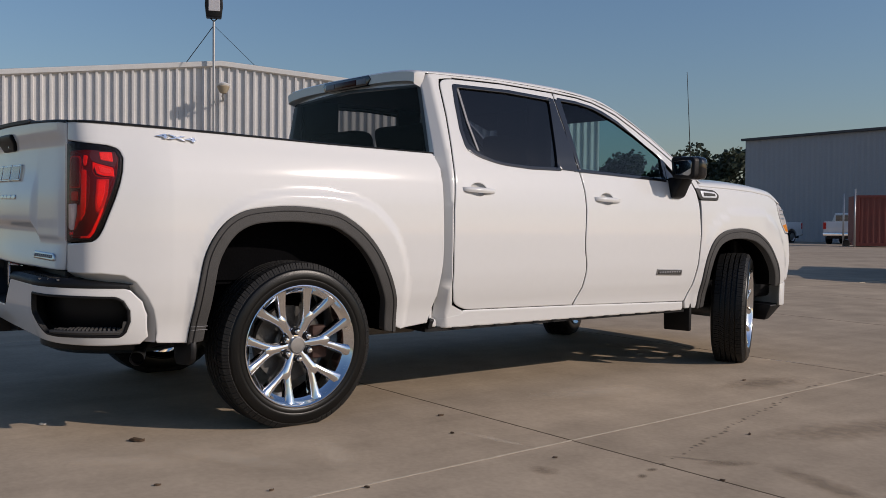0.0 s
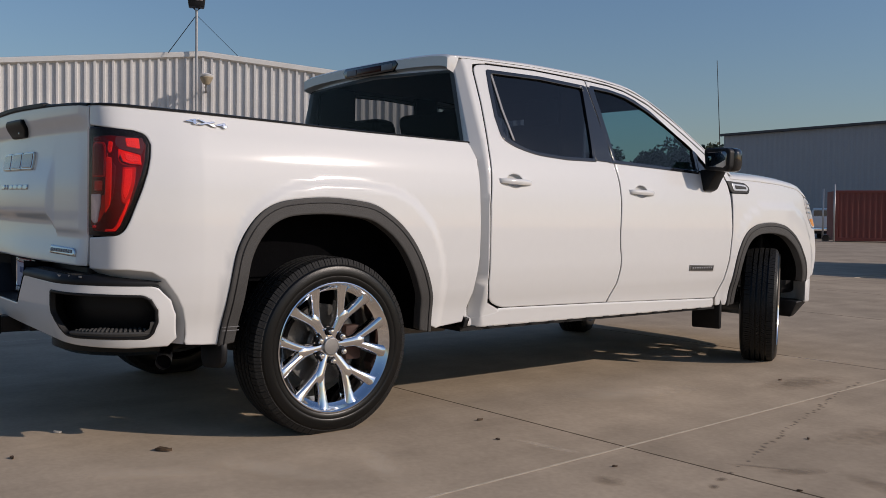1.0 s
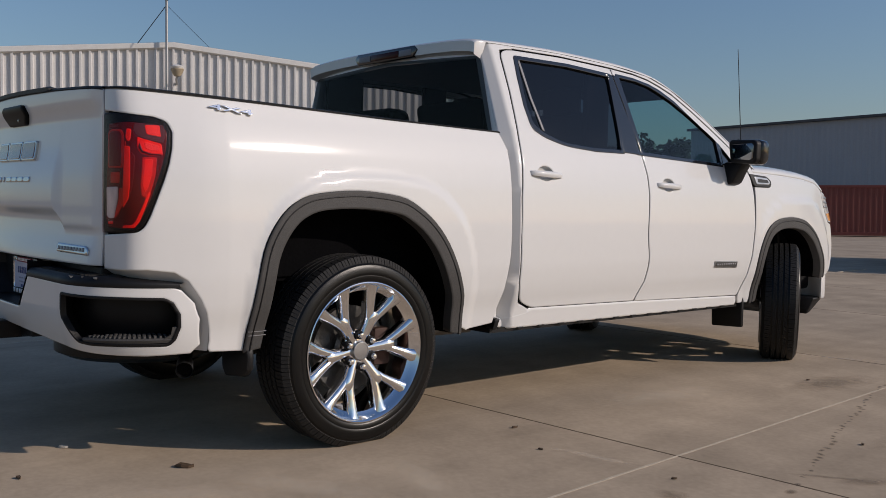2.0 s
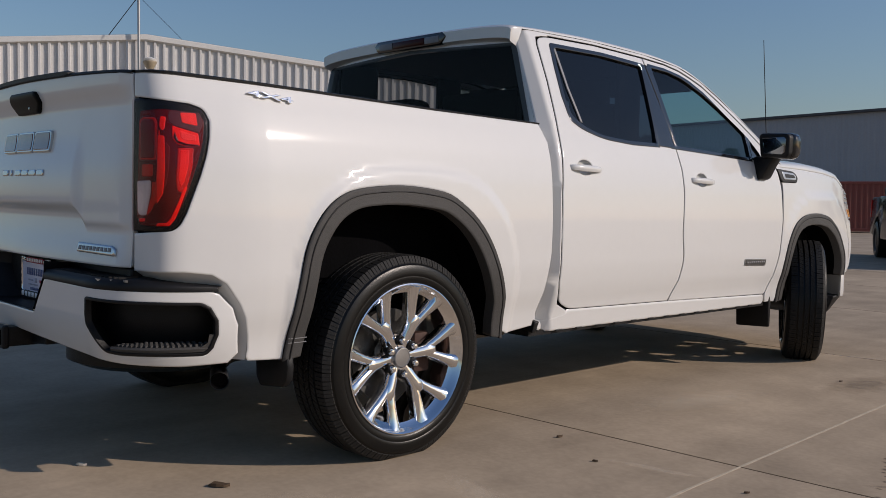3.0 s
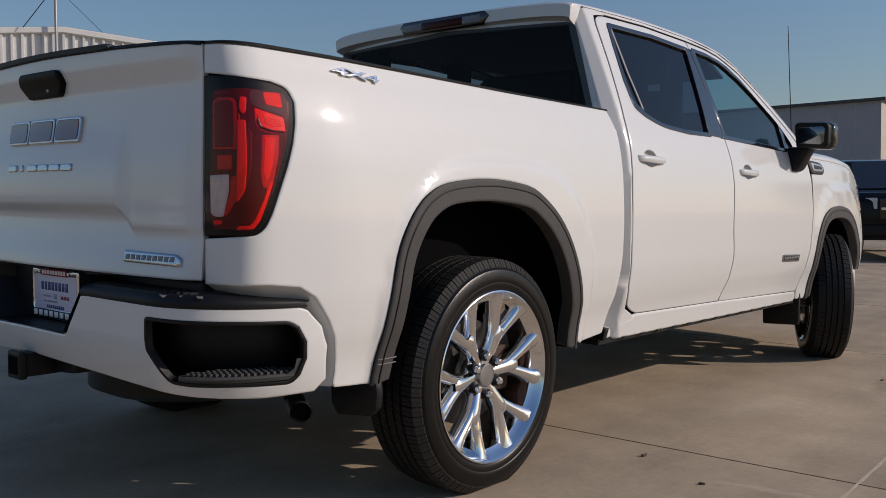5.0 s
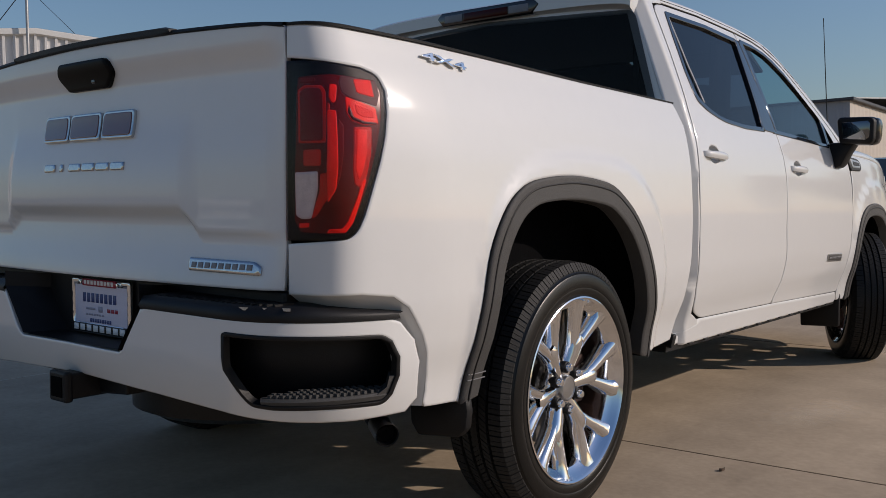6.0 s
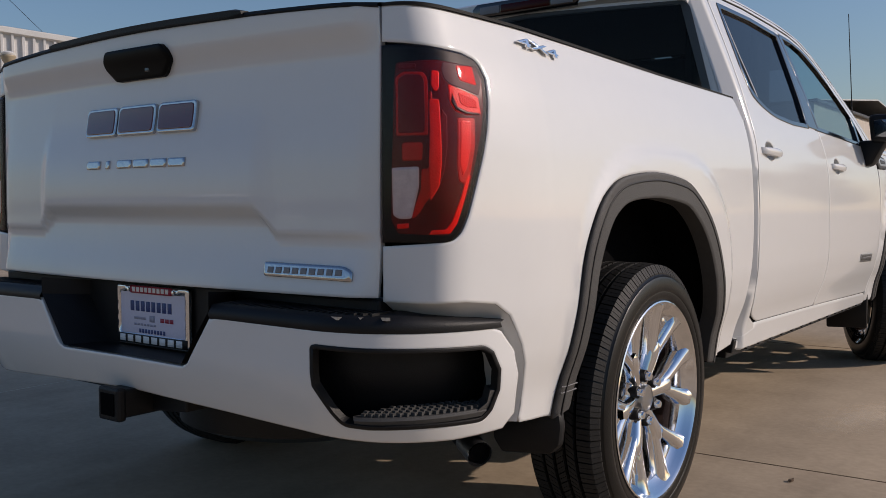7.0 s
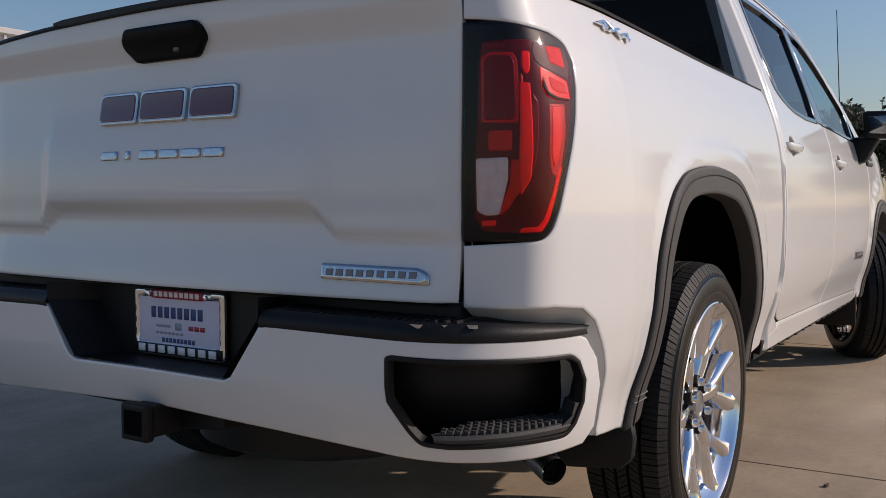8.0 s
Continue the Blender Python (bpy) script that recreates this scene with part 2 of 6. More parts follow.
        for i in range(n):
            j = (i + 1) % n
            q = (start + i, start + j, start + n + j, start + n + i)
            m = np.cross(extra_v[q[1] - base] - extra_v[q[0] - base], extra_v[q[3] - base] - extra_v[q[0] - base])
            faces.append(q if (m * out[i]).sum() > 0 else q[::-1])
    if extra_v:
        verts, normals = np.concatenate([verts, np.array(extra_v)]), np.concatenate([normals, np.array(extra_n)])
    if side < 0:
        verts, normals = verts * (-1, 1, 1), normals * (-1, 1, 1)
        faces = [f[::-1] for f in faces]
    me = bpy.data.meshes.new(name)
    me.from_pydata(verts.tolist(), [], faces)
    for p in me.polygons:
        p.use_smooth = True
    normals /= np.linalg.norm(normals, axis=1)[:, None] + 1e-12
    me.normals_split_custom_set_from_vertices(normals.tolist())
    return finish(name, me, mat, parent, label)


def curve_of(knots):
    """A smooth run through (place, value) knots that does not overshoot."""
    x, y = np.array(knots, float).T
    h, d = np.diff(x), np.diff(y) / np.diff(x)
    m = np.r_[d[0], np.where(d[:-1] * d[1:] > 0, 2 * d[:-1] * d[1:] / np.where(d[:-1] + d[1:] == 0, 1, d[:-1] + d[1:]), 0), d[-1]]

    def at(v):
        v = np.asarray(v, float)
        i = np.clip(np.searchsorted(x, v) - 1, 0, len(h) - 1)
        t = np.clip((v - x[i]) / h[i], -0.5, 1.5)
        t2, t3 = t * t, t * t * t
        return (2 * t3 - 3 * t2 + 1) * y[i] + (t3 - 2 * t2 + t) * h[i] * m[i] + (-2 * t3 + 3 * t2) * y[i + 1] + (t3 - t2) * h[i] * m[i + 1]

    return at


def smooth01(t):
    t = np.clip(t, 0, 1)
    return t * t * (3 - 2 * t)

# the lot falls slightly to the right of the truck
LOT = pose(-0.017, 0, 0.0216, 0, 1.3, 0)

# ---- the body's surfaces ----
flank = curve_of([(0.30, 0.930), (0.42, 0.947), (0.52, 0.962), (0.64, 0.994), (0.76, 1.010), (0.92, 1.014), (1.10, 1.006), (1.22, 0.989), (1.31, 0.965), (1.38, 0.941), (1.42, 0.928), (1.60, 0.859), (1.81, 0.774), (1.90, 0.736)])
CORNER_U, TAIL_Y, TAIL_X = -0.67, -1.075, 0.803
# plan of the rear corner: long gentle side, tight turn, nearly flat rear
CORNER_Y = (-0.67, -0.75, -0.85, -0.93, -0.98, -1.02, -1.048, -1.064, -1.071, -1.075)
CORNER_X = (1.0, 0.97, 0.90, 0.83, 0.775, 0.685, 0.535, 0.35, 0.17, 0.0)
CORNER_RUN = np.r_[0, np.cumsum(np.hypot(np.diff(CORNER_Y), 0.2 * np.diff(CORNER_X)))]
CORNER_LEN = float(CORNER_RUN[-1])
corner_x, corner_y = curve_of(list(zip(CORNER_RUN, CORNER_X))), curve_of(list(zip(CORNER_RUN, CORNER_Y)))
END = CORNER_U - CORNER_LEN + 0.002


def arch_swell(y, z):
    d = np.full(np.shape(y), 9.0)
    for yc in (0.02, 3.745):
        r = ((np.abs(y - yc) / 0.56) ** 3 + (np.clip(z - 0.40, 0, 9) / 0.69) ** 3) ** (1 / 3)
        d = np.minimum(d, (r - 1) * 0.62 + (0.02 if yc > 1 else 0))
    return 0.013 * smooth01(1 - (d - 0.030) / 0.050)


def flank_x(y, z):
    y, z = np.asarray(y, float), np.asarray(z, float)
    x = flank(z) + arch_swell(y, z)
    x = x - 0.10 * np.clip((y - 3.5) / 0.9, 0, 1.4) ** 2.2 * np.clip((z - 0.2) / 0.9, 0.25, 1)
    return x - 0.058 * np.clip((0.924 - y) / 0.058, 0, 1) * (y > 0.862)


def flank_surface(out=0.0, cab=False):
    """Side of the body, coordinate u along it (from the tailgate's edge, round the corner and forward) and z."""
    def at(u, z):
        u, z = np.asarray(u, float), np.asarray(z, float)
        y0 = np.maximum(u, CORNER_U)
        s = flank_x(y0, z) + out
        run = np.clip(CORNER_U - u, 0, CORNER_LEN + 0.02)
        x = np.where(u < CORNER_U, TAIL_X + (s - TAIL_X) * corner_x(run), s)
        y = np.where(u < CORNER_U, CORNER_U + (corner_y(run) - CORNER_U) * (1 + out / 0.405), u)
        return np.stack([x, y, z], -1), 1.0
    return at


EDGE_Z = curve_of([(0.85, 1.866), (1.03, 1.872), (1.465, 1.882), (1.93, 1.872), (2.26, 1.842), (2.47, 1.778), (2.78, 1.605), (2.97, 1.475), (3.15, 1.345), (3.30, 1.25)])
TOP_Z = curve_of([(0.85, 1.905), (1.1, 1.928), (1.5, 1.938), (1.9, 1.932), (2.3, 1.895), (2.6, 1.76), (2.9, 1.575), (3.15, 1.42), (3.35, 1.30)])


def roof_surface(y, v):
    """Roof and windscreen: y along the truck, v from the right edge (0) over the middle to the left edge (2)."""
    y, v = np.asarray(y, float), np.asarray(v, float)
    ze = EDGE_Z(y)
    xe = flank(ze)
    h = TOP_Z(y) - ze
    th = v * math.pi / 2
    c, s = np.cos(th), np.abs(np.sin(th))
    return np.stack([xe * np.sign(c) * np.abs(c) ** 0.8, y, ze + h * s ** 0.8], -1), 1.0


crown = curve_of([(-0.9, 0.0), (-0.8, 0.001), (-0.7, 0.013), (-0.4, 0.034), (0.0, 0.046), (0.4, 0.034), (0.7, 0.013), (0.8, 0.001), (0.9, 0.0)])
gate_profile = curve_of([(0.70, 0.036), (0.79, 0.030), (0.90, 0.008), (0.955, 0.002), (1.02, 0.006), (1.12, 0.012), (1.25, 0.002), (1.33, -0.002), (1.36, 0.006), (1.395, 0.020), (1.44, 0.022), (1.5, 0.014)])


def gate_surface(out=0.0):
    def at(x, z):
        x, z = np.asarray(x, float), np.asarray(z, float)
        wide = smooth01((np.abs(x) - 0.445) / 0.075)
        low, high = 0.950 - 0.048 * wide, 0.994 - 0.056 * wide
        ledge = smooth01((z - low) / (high - low)) * (1 - smooth01((z - high) / 0.25) * 0.9) * (1 - 0.45 * wide)
        rim = smooth01((0.815 - np.abs(x)) / 0.07)
        y = TAIL_Y - crown(x) - (gate_profile(z) + 0.032 * ledge) * (0.04 + 0.96 * rim) - out
        return np.stack([x, y, z], -1), 1.0
    return at


def bumper_surface(out=0.0):
    """Rear bumper: u along it from the middle and round the corner; z up."""
    def at(u, z):
        u, z = np.asarray(u, float), np.asarray(z, float)
        au, sg = np.abs(u), np.sign(u)
        tuck = 0.05 * np.clip((0.62 - z) / 0.15, 0, 1.3) ** 1.6
        xs, yr, a, b = 0.985 - tuck * 0.5 + out, -1.215 + tuck - out, 0.33, 0.46
        th = np.clip((au - 0.655) / 0.62, 0, 1.05) * math.pi / 2
        k = 0.88
        x = np.where(au > 0.655, xs - a + a * np.sin(th) ** k, au * (xs - a) / 0.655)
        y = np.where(au > 0.655, yr + b - b * np.abs(np.cos(th)) ** k, yr + 0.0 * u)
        y = y + 0.02 * (np.clip(au, 0, 0.655) / 0.655) ** 2 * (1 - np.clip((au - 0.655) / 0.62, 0, 1))
        return np.stack([x * sg, y, z], -1), 1.0
    return at


# ---- the pickup ----
truck = thing("pickup_truck", (0, 0, 0), "white crew cab pickup truck with chrome wheels parked on concrete", "pickup truck")
truck.matrix_world = LOT

ARCH_REAR = [(-0.590, 0.44), (-0.567, 0.64), (-0.536, 0.836), (-0.482, 0.950), (-0.404, 1.028), (-0.298, 1.069), (-0.083, 1.088), (0.138, 1.069), (0.278, 1.006), (0.405, 0.892), (0.496, 0.745), (0.562, 0.568), (0.574, 0.42)]
ARCH_FRONT = [(3.195, 0.42), (3.196, 0.58), (3.205, 0.72), (3.262, 0.865), (3.345, 0.948), (3.48, 0.992), (3.63, 1.002), (3.80, 0.985), (3.94, 0.935), (4.045, 0.870), (4.13, 0.785), (4.20, 0.69), (4.25, 0.56)]


def smooth_line(pts, n=4):
    """An open line through the points, made smooth."""
    t = list(range(len(pts)))
    cx, cy = curve_of(list(zip(t, [p[0] for p in pts]))), curve_of(list(zip(t, [p[1] for p in pts])))
    s = np.linspace(0, len(pts) - 1, (len(pts) - 1) * n + 1)
    return list(zip(cx(s).tolist(), cy(s).tolist()))


def inset_line(pts, centre, by):
    out = []
    for p, q in pts:
        d = Vector((p - centre[0], q - centre[1]))
        d2 = d.normalized() * by * 0.9
        out.append((p - d2.x, q - d2.y))
    return out


LAMP = [(END, 1.344), (-1.040, 1.340), (-0.950, 1.334), (-0.902, 1.320, 0.02), (-0.886, 1.280), (-0.892, 1.222), (-0.905, 1.165), (-0.927, 1.098), (-0.950, 1.038), (-0.976, 0.970), (-0.997, 0.930, 0.02), (-1.022, 0.911, 0.02), (END, 0.908)]
ra, fa = smooth_line(ARCH_REAR), smooth_line(ARCH_FRONT)

def lamp_outline():
    return rounded(LAMP)


def bedside_outline():
    lamp = [p for p in rounded(LAMP)]
    lamp_edge = [(END, 0.900)] + [(u + 0.004, z) for u, z in reversed(lamp) if u > END + 0.01] + [(END, 1.352)]
    top = [(END, 1.431), (-0.97, 1.429), (-0.44, 1.419), (0.136, 1.405), (0.822, 1.396), (0.838, 1.37), (0.862, 1.31), (0.857, 1.1), (0.857, 0.80), (0.835, 0.62), (0.795, 0.46), (0.61, 0.44)]
    foot = [(-0.587, 0.448), (-0.66, 0.452), (-0.722, 0.456), (-0.730, 0.470), (-0.727, 0.500), (-0.733, 0.545), (-0.752, 0.610), (-0.778, 0.660), (-0.800, 0.690), (-0.834, 0.735), (-0.885, 0.766), (-0.980, 0.777)]
    return [(END, 0.776)] + lamp_edge + top + list(reversed(ra[1:-1])) + foot


REAR_DOOR = [(0.958, 1.274), (0.934, 1.08), (0.931, 0.885), (0.940, 0.66), (0.965, 0.56, 0.03), (1.05, 0.522, 0.04), (1.930, 0.509), (1.985, 0.62), (2.006, 0.744, 0.06), (1.975, 0.878, 0.06), (1.990, 1.107), (1.987, 1.22), (1.972, 1.335), (1.952, 1.45), (1.905, 1.848), (1.465, 1.860), (1.075, 1.851, 0.03), (0.990, 1.835, 0.05), (0.986, 1.62)]
FRONT_DOOR = [(1.938, 0.507), (1.993, 0.62), (2.014, 0.744, 0.06), (1.983, 0.878, 0.06), (1.998, 1.107), (1.995, 1.22), (1.980, 1.335), (1.960, 1.45), (1.913, 1.848), (2.12, 1.836), (2.26, 1.815), (2.36, 1.785), (2.47, 1.745), (2.62, 1.662), (2.78, 1.562), (2.97, 1.435), (3.075, 1.355, 0.03), (3.128, 1.26), (3.148, 1.17), (3.160, 0.957), (3.142, 0.75), (3.112, 0.60), (3.060, 0.484, 0.02)]
REAR_WIN = [(1.098, 1.808, 0.02), (1.083, 1.688), (1.075, 1.55), (1.090, 1.455, 0.03), (1.16, 1.412, 0.05), (1.30, 1.372, 0.08), (1.54, 1.358), (1.79, 1.360), (1.862, 1.800), (1.5, 1.815)]
FRONT_WIN = [(1.945, 1.360), (2.35, 1.346), (2.80, 1.330), (2.815, 1.478), (2.752, 1.520), (2.60, 1.615), (2.45, 1.700), (2.33, 1.752), (2.25, 1.778), (2.12, 1.800), (1.955, 1.807, 0.01)]
SAIL_WIN = [(2.838, 1.330), (2.960, 1.326, 0.01), (2.930, 1.372), (2.845, 1.452)]
FENDER = [(3.160, 1.289), (3.172, 1.17), (3.170, 0.957), (3.152, 0.75), (3.122, 0.60), (3.070, 0.484), (3.085, 0.430), (3.185, 0.430), *fa[1:], (4.32, 0.58), (4.38, 0.60), (4.41, 0.80), (4.405, 0.955), (4.34, 0.965), (4.285, 1.03), (4.225, 1.145), (4.215, 1.203), (4.10, 1.244), (3.85, 1.267), (3.5, 1.282)]

def grown(poly, by):
    """An outline pushed outwards by a small distance."""
    a = np.array(poly)
    t = np.roll(a, -1, 0) - np.roll(a, 1, 0)
    n = np.c_[t[:, 1], -t[:, 0]] / (np.linalg.norm(t, axis=1)[:, None] + 1e-9)
    sign = 1 if within(poly, a + n * 1e-3).mean() < 0.5 else -1
    return [tuple(p) for p in (a + sign * by * n).tolist()]


HANDLES = ((0.994, 1.205), (2.066, 1.178))


def cup_hole(y0, z0):
    return [(y0 + 0.122 + 0.060 * math.cos(a), z0 + 0.002 + 0.038 * math.sin(a)) for a in (2 * math.pi * k / 20 for k in range(20))]


for side in (1, -1):
    panel("bedside", bedside_outline(), flank_surface(), WHITE, truck, 0.024, side=side)
    # wheel arch trims
    for nm, line, centre in (("rear_arch_trim", ra, (0.01, 0.55)), ("front_arch_trim", fa, (3.70, 0.52))):
        inner = inset_line(line, centre, 0.085)
        inner = [(p, max(q, 0.40)) for p, q in inner]
        panel(nm, line + inner[::-1], flank_surface(0.012), TRIM, truck, 0.03, depth=0.05, roll=0.006, lip=0.008, side=side, label="dark grey plastic wheel arch trim")
        # no groove is cut: its shade is a thin black strip
        mid = inset_line(line, centre, 0.024)
        mid2 = inset_line(line, centre, 0.030)
        panel("trim_groove", mid + mid2[::-1], flank_surface(0.0135), BLACK, truck, 0.03, depth=0.004, roll=0.0, lip=0.002, side=side)
        # wheelhouse
        bm = bmesh.new()
        prev = None
        for p, q in inset_line(line, centre, 0.045):
            pair = [bm.verts.new((side * x, p, q)) for x in (float(flank_x(p, max(q, 0.5))) - 0.012, 0.52)]
            if prev:
                bm.faces.new((prev[0], prev[1], pair[1], pair[0]))
            prev = pair
        inner_wall = [v for v in bm.verts if abs(v.co.x) < 0.53]
        bm.faces.new(inner_wall)
        part("wheelhouse", bm, LINER, truck, smooth=True)
    # cab side: rear pillar strip, sill, rail over the doors
    panel("cab_corner", [(0.868, 0.47), (0.868, 1.395), (0.874, 1.60), (0.880, 1.83), (0.895, 1.865), (1.09, 1.872), (1.09, 1.857), (1.04, 1.852), (0.99, 1.842), (0.978, 1.80), (0.976, 1.62), (0.950, 1.274), (0.926, 1.08), (0.923, 0.885), (0.932, 0.66), (0.957, 0.55), (1.04, 0.514), (1.04, 0.49), (0.885, 0.47)], flank_surface(), WHITE, truck, 0.03, side=side)
    panel("roof_rail", [(0.90, 1.866), (1.03, 1.872), (1.465, 1.882), (1.93, 1.872), (2.26, 1.842), (2.36, 1.812), (2.47, 1.778), (2.62, 1.697), (2.78, 1.605), (2.97, 1.475), (3.15, 1.345), (3.18, 1.29), (3.168, 1.26), (3.136, 1.27), (3.082, 1.366), (2.97, 1.445), (2.78, 1.572), (2.62, 1.672), (2.47, 1.755), (2.36, 1.795), (2.26, 1.824), (2.12, 1.845), (1.91, 1.857), (1.465, 1.869), (1.04, 1.860)], flank_surface(), WHITE, truck, 0.03, roll=0.002, lip=0.003, side=side)
    panel("sill", [(0.815, 0.470), (0.87, 0.480), (1.04, 0.505), (1.05, 0.517), (1.93, 0.504), (3.05, 0.479), (3.062, 0.43), (3.05, 0.418), (0.90, 0.420), (0.812, 0.44)], flank_surface(0.004), WHITE, truck, 0.04, depth=0.10, roll=0.010, lip=0.012, side=side)
    # weld notches are not cut: flat black patches carry their shade
    for k in range(13):
        y = 0.98 + 0.158 * k
        panel("sill_notch", [(y, 0.4175), (y + 0.045, 0.4175), (y + 0.045, 0.4235), (y, 0.4235)], flank_surface(0.0052), BLACK, truck, 0.03, roll=0.0, lip=0.002, depth=0.01, side=side)
    panel("sill_end_cap", [(0.800, 0.425), (0.828, 0.425), (0.842, 0.475), (0.812, 0.475)], flank_surface(0.006), BLACK, truck, 0.02, depth=0.05, side=side)
    door_r = panel("rear_door", rounded(REAR_DOOR), flank_surface(), WHITE, truck, 0.045, holes=[rounded(REAR_WIN), cup_hole(*HANDLES[0])], side=side)
    door_f = panel("front_door", rounded(FRONT_DOOR), flank_surface(), WHITE, truck, 0.045, holes=[rounded(FRONT_WIN), rounded(SAIL_WIN), cup_hole(*HANDLES[1])], side=side)
    # the door gaps' shade is put in as near-black strips below the edges
    for door, shape in ((door_r, rounded(REAR_DOOR)), (door_f, rounded(FRONT_DOOR))):
        panel("door_seal", grown(shape, 0.008), flank_surface(-0.007), LINER, door, 0.05, holes=[grown(shape, -0.004)], depth=0.004, roll=0.0, lip=0.002, side=side)
    panel("front_fender", FENDER, flank_surface(), WHITE, truck, 0.045, side=side)
    # window surrounds and glass
    for door, win, tint, shade in ((door_r, REAR_WIN, PRIVACY, "dark tinted glass"), (door_f, FRONT_WIN, CLEARGLASS, "lightly tinted clear glass"), (door_f, SAIL_WIN, GLOSSBLACK, "")):
        hole = rounded(win)
        c = np.mean(hole, axis=0)
        wide = []
        for p, q in hole:
            d = Vector((p - c[0], q - c[1]))
            wide.append((p + 0.020 * (1 if d.x > 0 else -1) * min(1, abs(d.x) / 0.12), q + 0.016 * (1 if d.y > 0 else -1) * min(1, abs(d.y) / 0.08)))
        slim = [(p - 0.006 * np.sign(p - c[0]) * min(1, abs(p - c[0]) / 0.1), q - 0.006 * np.sign(q - c[1]) * min(1, abs(q - c[1]) / 0.1)) for p, q in hole]
        panel("window_trim", wide, flank_surface(0.004), GLOSSBLACK, door, 0.04, holes=[slim], depth=0.02, roll=0.002, lip=0.004, side=side)
        if side < 0 and win is REAR_WIN:
            continue  # this window is rolled down
        panel("window_glass", hole, flank_surface(-0.010), tint, door, 0.08, depth=0.004, roll=0.0, side=side, label=shade).visible_shadow = tint is GLOSSBLACK
    panel("pillar_cover", [(1.800, 1.352), (1.962, 1.346), (1.944, 1.45), (1.898, 1.812), (1.866, 1.812)], flank_surface(0.005), GLOSSBLACK, door_r, 0.04, roll=0.002, lip=0.004, side=side)
    panel("pillar_cover", [(1.972, 1.345), (1.990, 1.344), (1.962, 1.806), (1.906, 1.812), (1.953, 1.45)], flank_surface(0.005), GLOSSBLACK, door_f, 0.04, roll=0.002, lip=0.004, side=side)
    panel("rear_quarter_strip", [(1.110, 1.80), (1.126, 1.80), (1.142, 1.60), (1.176, 1.43), (1.160, 1.432), (1.126, 1.60)], flank_surface(-0.004), GREYTRIM, door_r, 0.04, roll=0.0, lip=0.004, depth=0.006, side=side)
    # the concave return between bedside and bumper
    upper = [(END, 0.778), (-1.08, 0.779), (-0.98, 0.779), (-0.885, 0.768), (-0.834, 0.737), (-0.800, 0.692), (-0.788, 0.676), (-0.778, 0.662), (-0.763, 0.632), (-0.752, 0.612), (-0.733, 0.545), (-0.733, 0.460)]
    lower = [(END, 0.716), (-1.09, 0.716), (-1.01, 0.714), (-0.95, 0.704), (-0.908, 0.688), (-0.876, 0.662), (-0.860, 0.645), (-0.845, 0.625), (-0.828, 0.595), (-0.815, 0.565), (-0.800, 0.510), (-0.805, 0.460)]
    bm = bmesh.new()
    prev = None
    for (ua, za), (ub, zb) in zip(upper, lower):
        ring = []
        for k, dip in ((0.0, -0.004), (0.25, -0.026), (0.5, -0.048), (0.75, -0.067), (1.0, -0.084)):
            q = flank_surface(dip)(np.array([ua + (ub - ua) * k]), np.array([za + (zb - za) * k]))[0][0]
            ring.append(bm.verts.new((side * q[0], q[1], q[2])))
        if prev:
            for i in range(4):
                bm.faces.new((prev[i], prev[i + 1], ring[i + 1], ring[i]))
        prev = ring
    part("bed_return", bm, WHITE, truck, smooth=True, sharp=70)

# ---- roof, windscreen, rear wall of the cab ----
panel("roof", [(0.885, 0.0), (2.30, 0.0), (2.36, 0.25), (2.40, 1.0), (2.36, 1.75), (2.30, 2.0), (0.885, 2.0)], lambda u, v: (roof_surface(u, v)[0], 1.0), WHITE, truck, 0.07, roll=0.002)
panel("windscreen", [(2.375, 0.28), (3.17, 0.16), (3.24, 1.0), (3.17, 1.84), (2.375, 1.72), (2.412, 1.0)], lambda u, v: (roof_surface(u, v)[0] - (0, 0, 0.004), 1.0), CLEARGLASS, truck, 0.08, depth=0.004, roll=0.0).visible_shadow = False
for side in (1, -1):
    panel("windscreen_pillar", [(2.305, 0.0), (3.20, 0.0), (3.20, 0.15), (2.37, 0.27)], lambda u, v: roof_surface(u, v), WHITE, truck, 0.05, roll=0.002, side=side)


def rear_wall(x, z):
    x, z = np.asarray(x, float), np.asarray(z, float)
    return np.stack([x, 0.872 + 0.0 * x, z], -1) + np.stack([0 * x, -0.03 * (1 - (x / 0.8) ** 2) + 0.03 * np.clip(z - 1.38, -1, 1), 0 * z], -1), 1.0


def wall_edge(z):
    return float(flank(z)) - 0.045


panel("cab_rear_wall", [(-wall_edge(0.6), 0.6), (wall_edge(0.6), 0.6), (wall_edge(1.2), 1.2), (wall_edge(1.4), 1.4), (wall_edge(1.6), 1.6), (wall_edge(1.80), 1.80), (wall_edge(1.86), 1.86), (0, 1.905), (-wall_edge(1.86), 1.86), (-wall_edge(1.80), 1.80), (-wall_edge(1.6), 1.6), (-wall_edge(1.4), 1.4), (-wall_edge(1.2), 1.2)], rear_wall, WHITE, truck, 0.06,
      holes=[[(-0.81, 1.40), (0.81, 1.40), (0.70, 1.79), (0.0, 1.815), (-0.70, 1.79)]])
def back_glass(x, z):
    p, s = rear_wall(x, z)
    return p - (0, 0.006, 0), s
panel("rear_window", rounded([(-0.845, 1.385, 0.02), (0.845, 1.385, 0.02), (0.735, 1.800, 0.04), (0.0, 1.830), (-0.735, 1.800, 0.04)]), back_glass, BACKGLASS, truck, 0.08, depth=0.004, roll=0.0, label="dark tinted rear window glass").visible_shadow = False
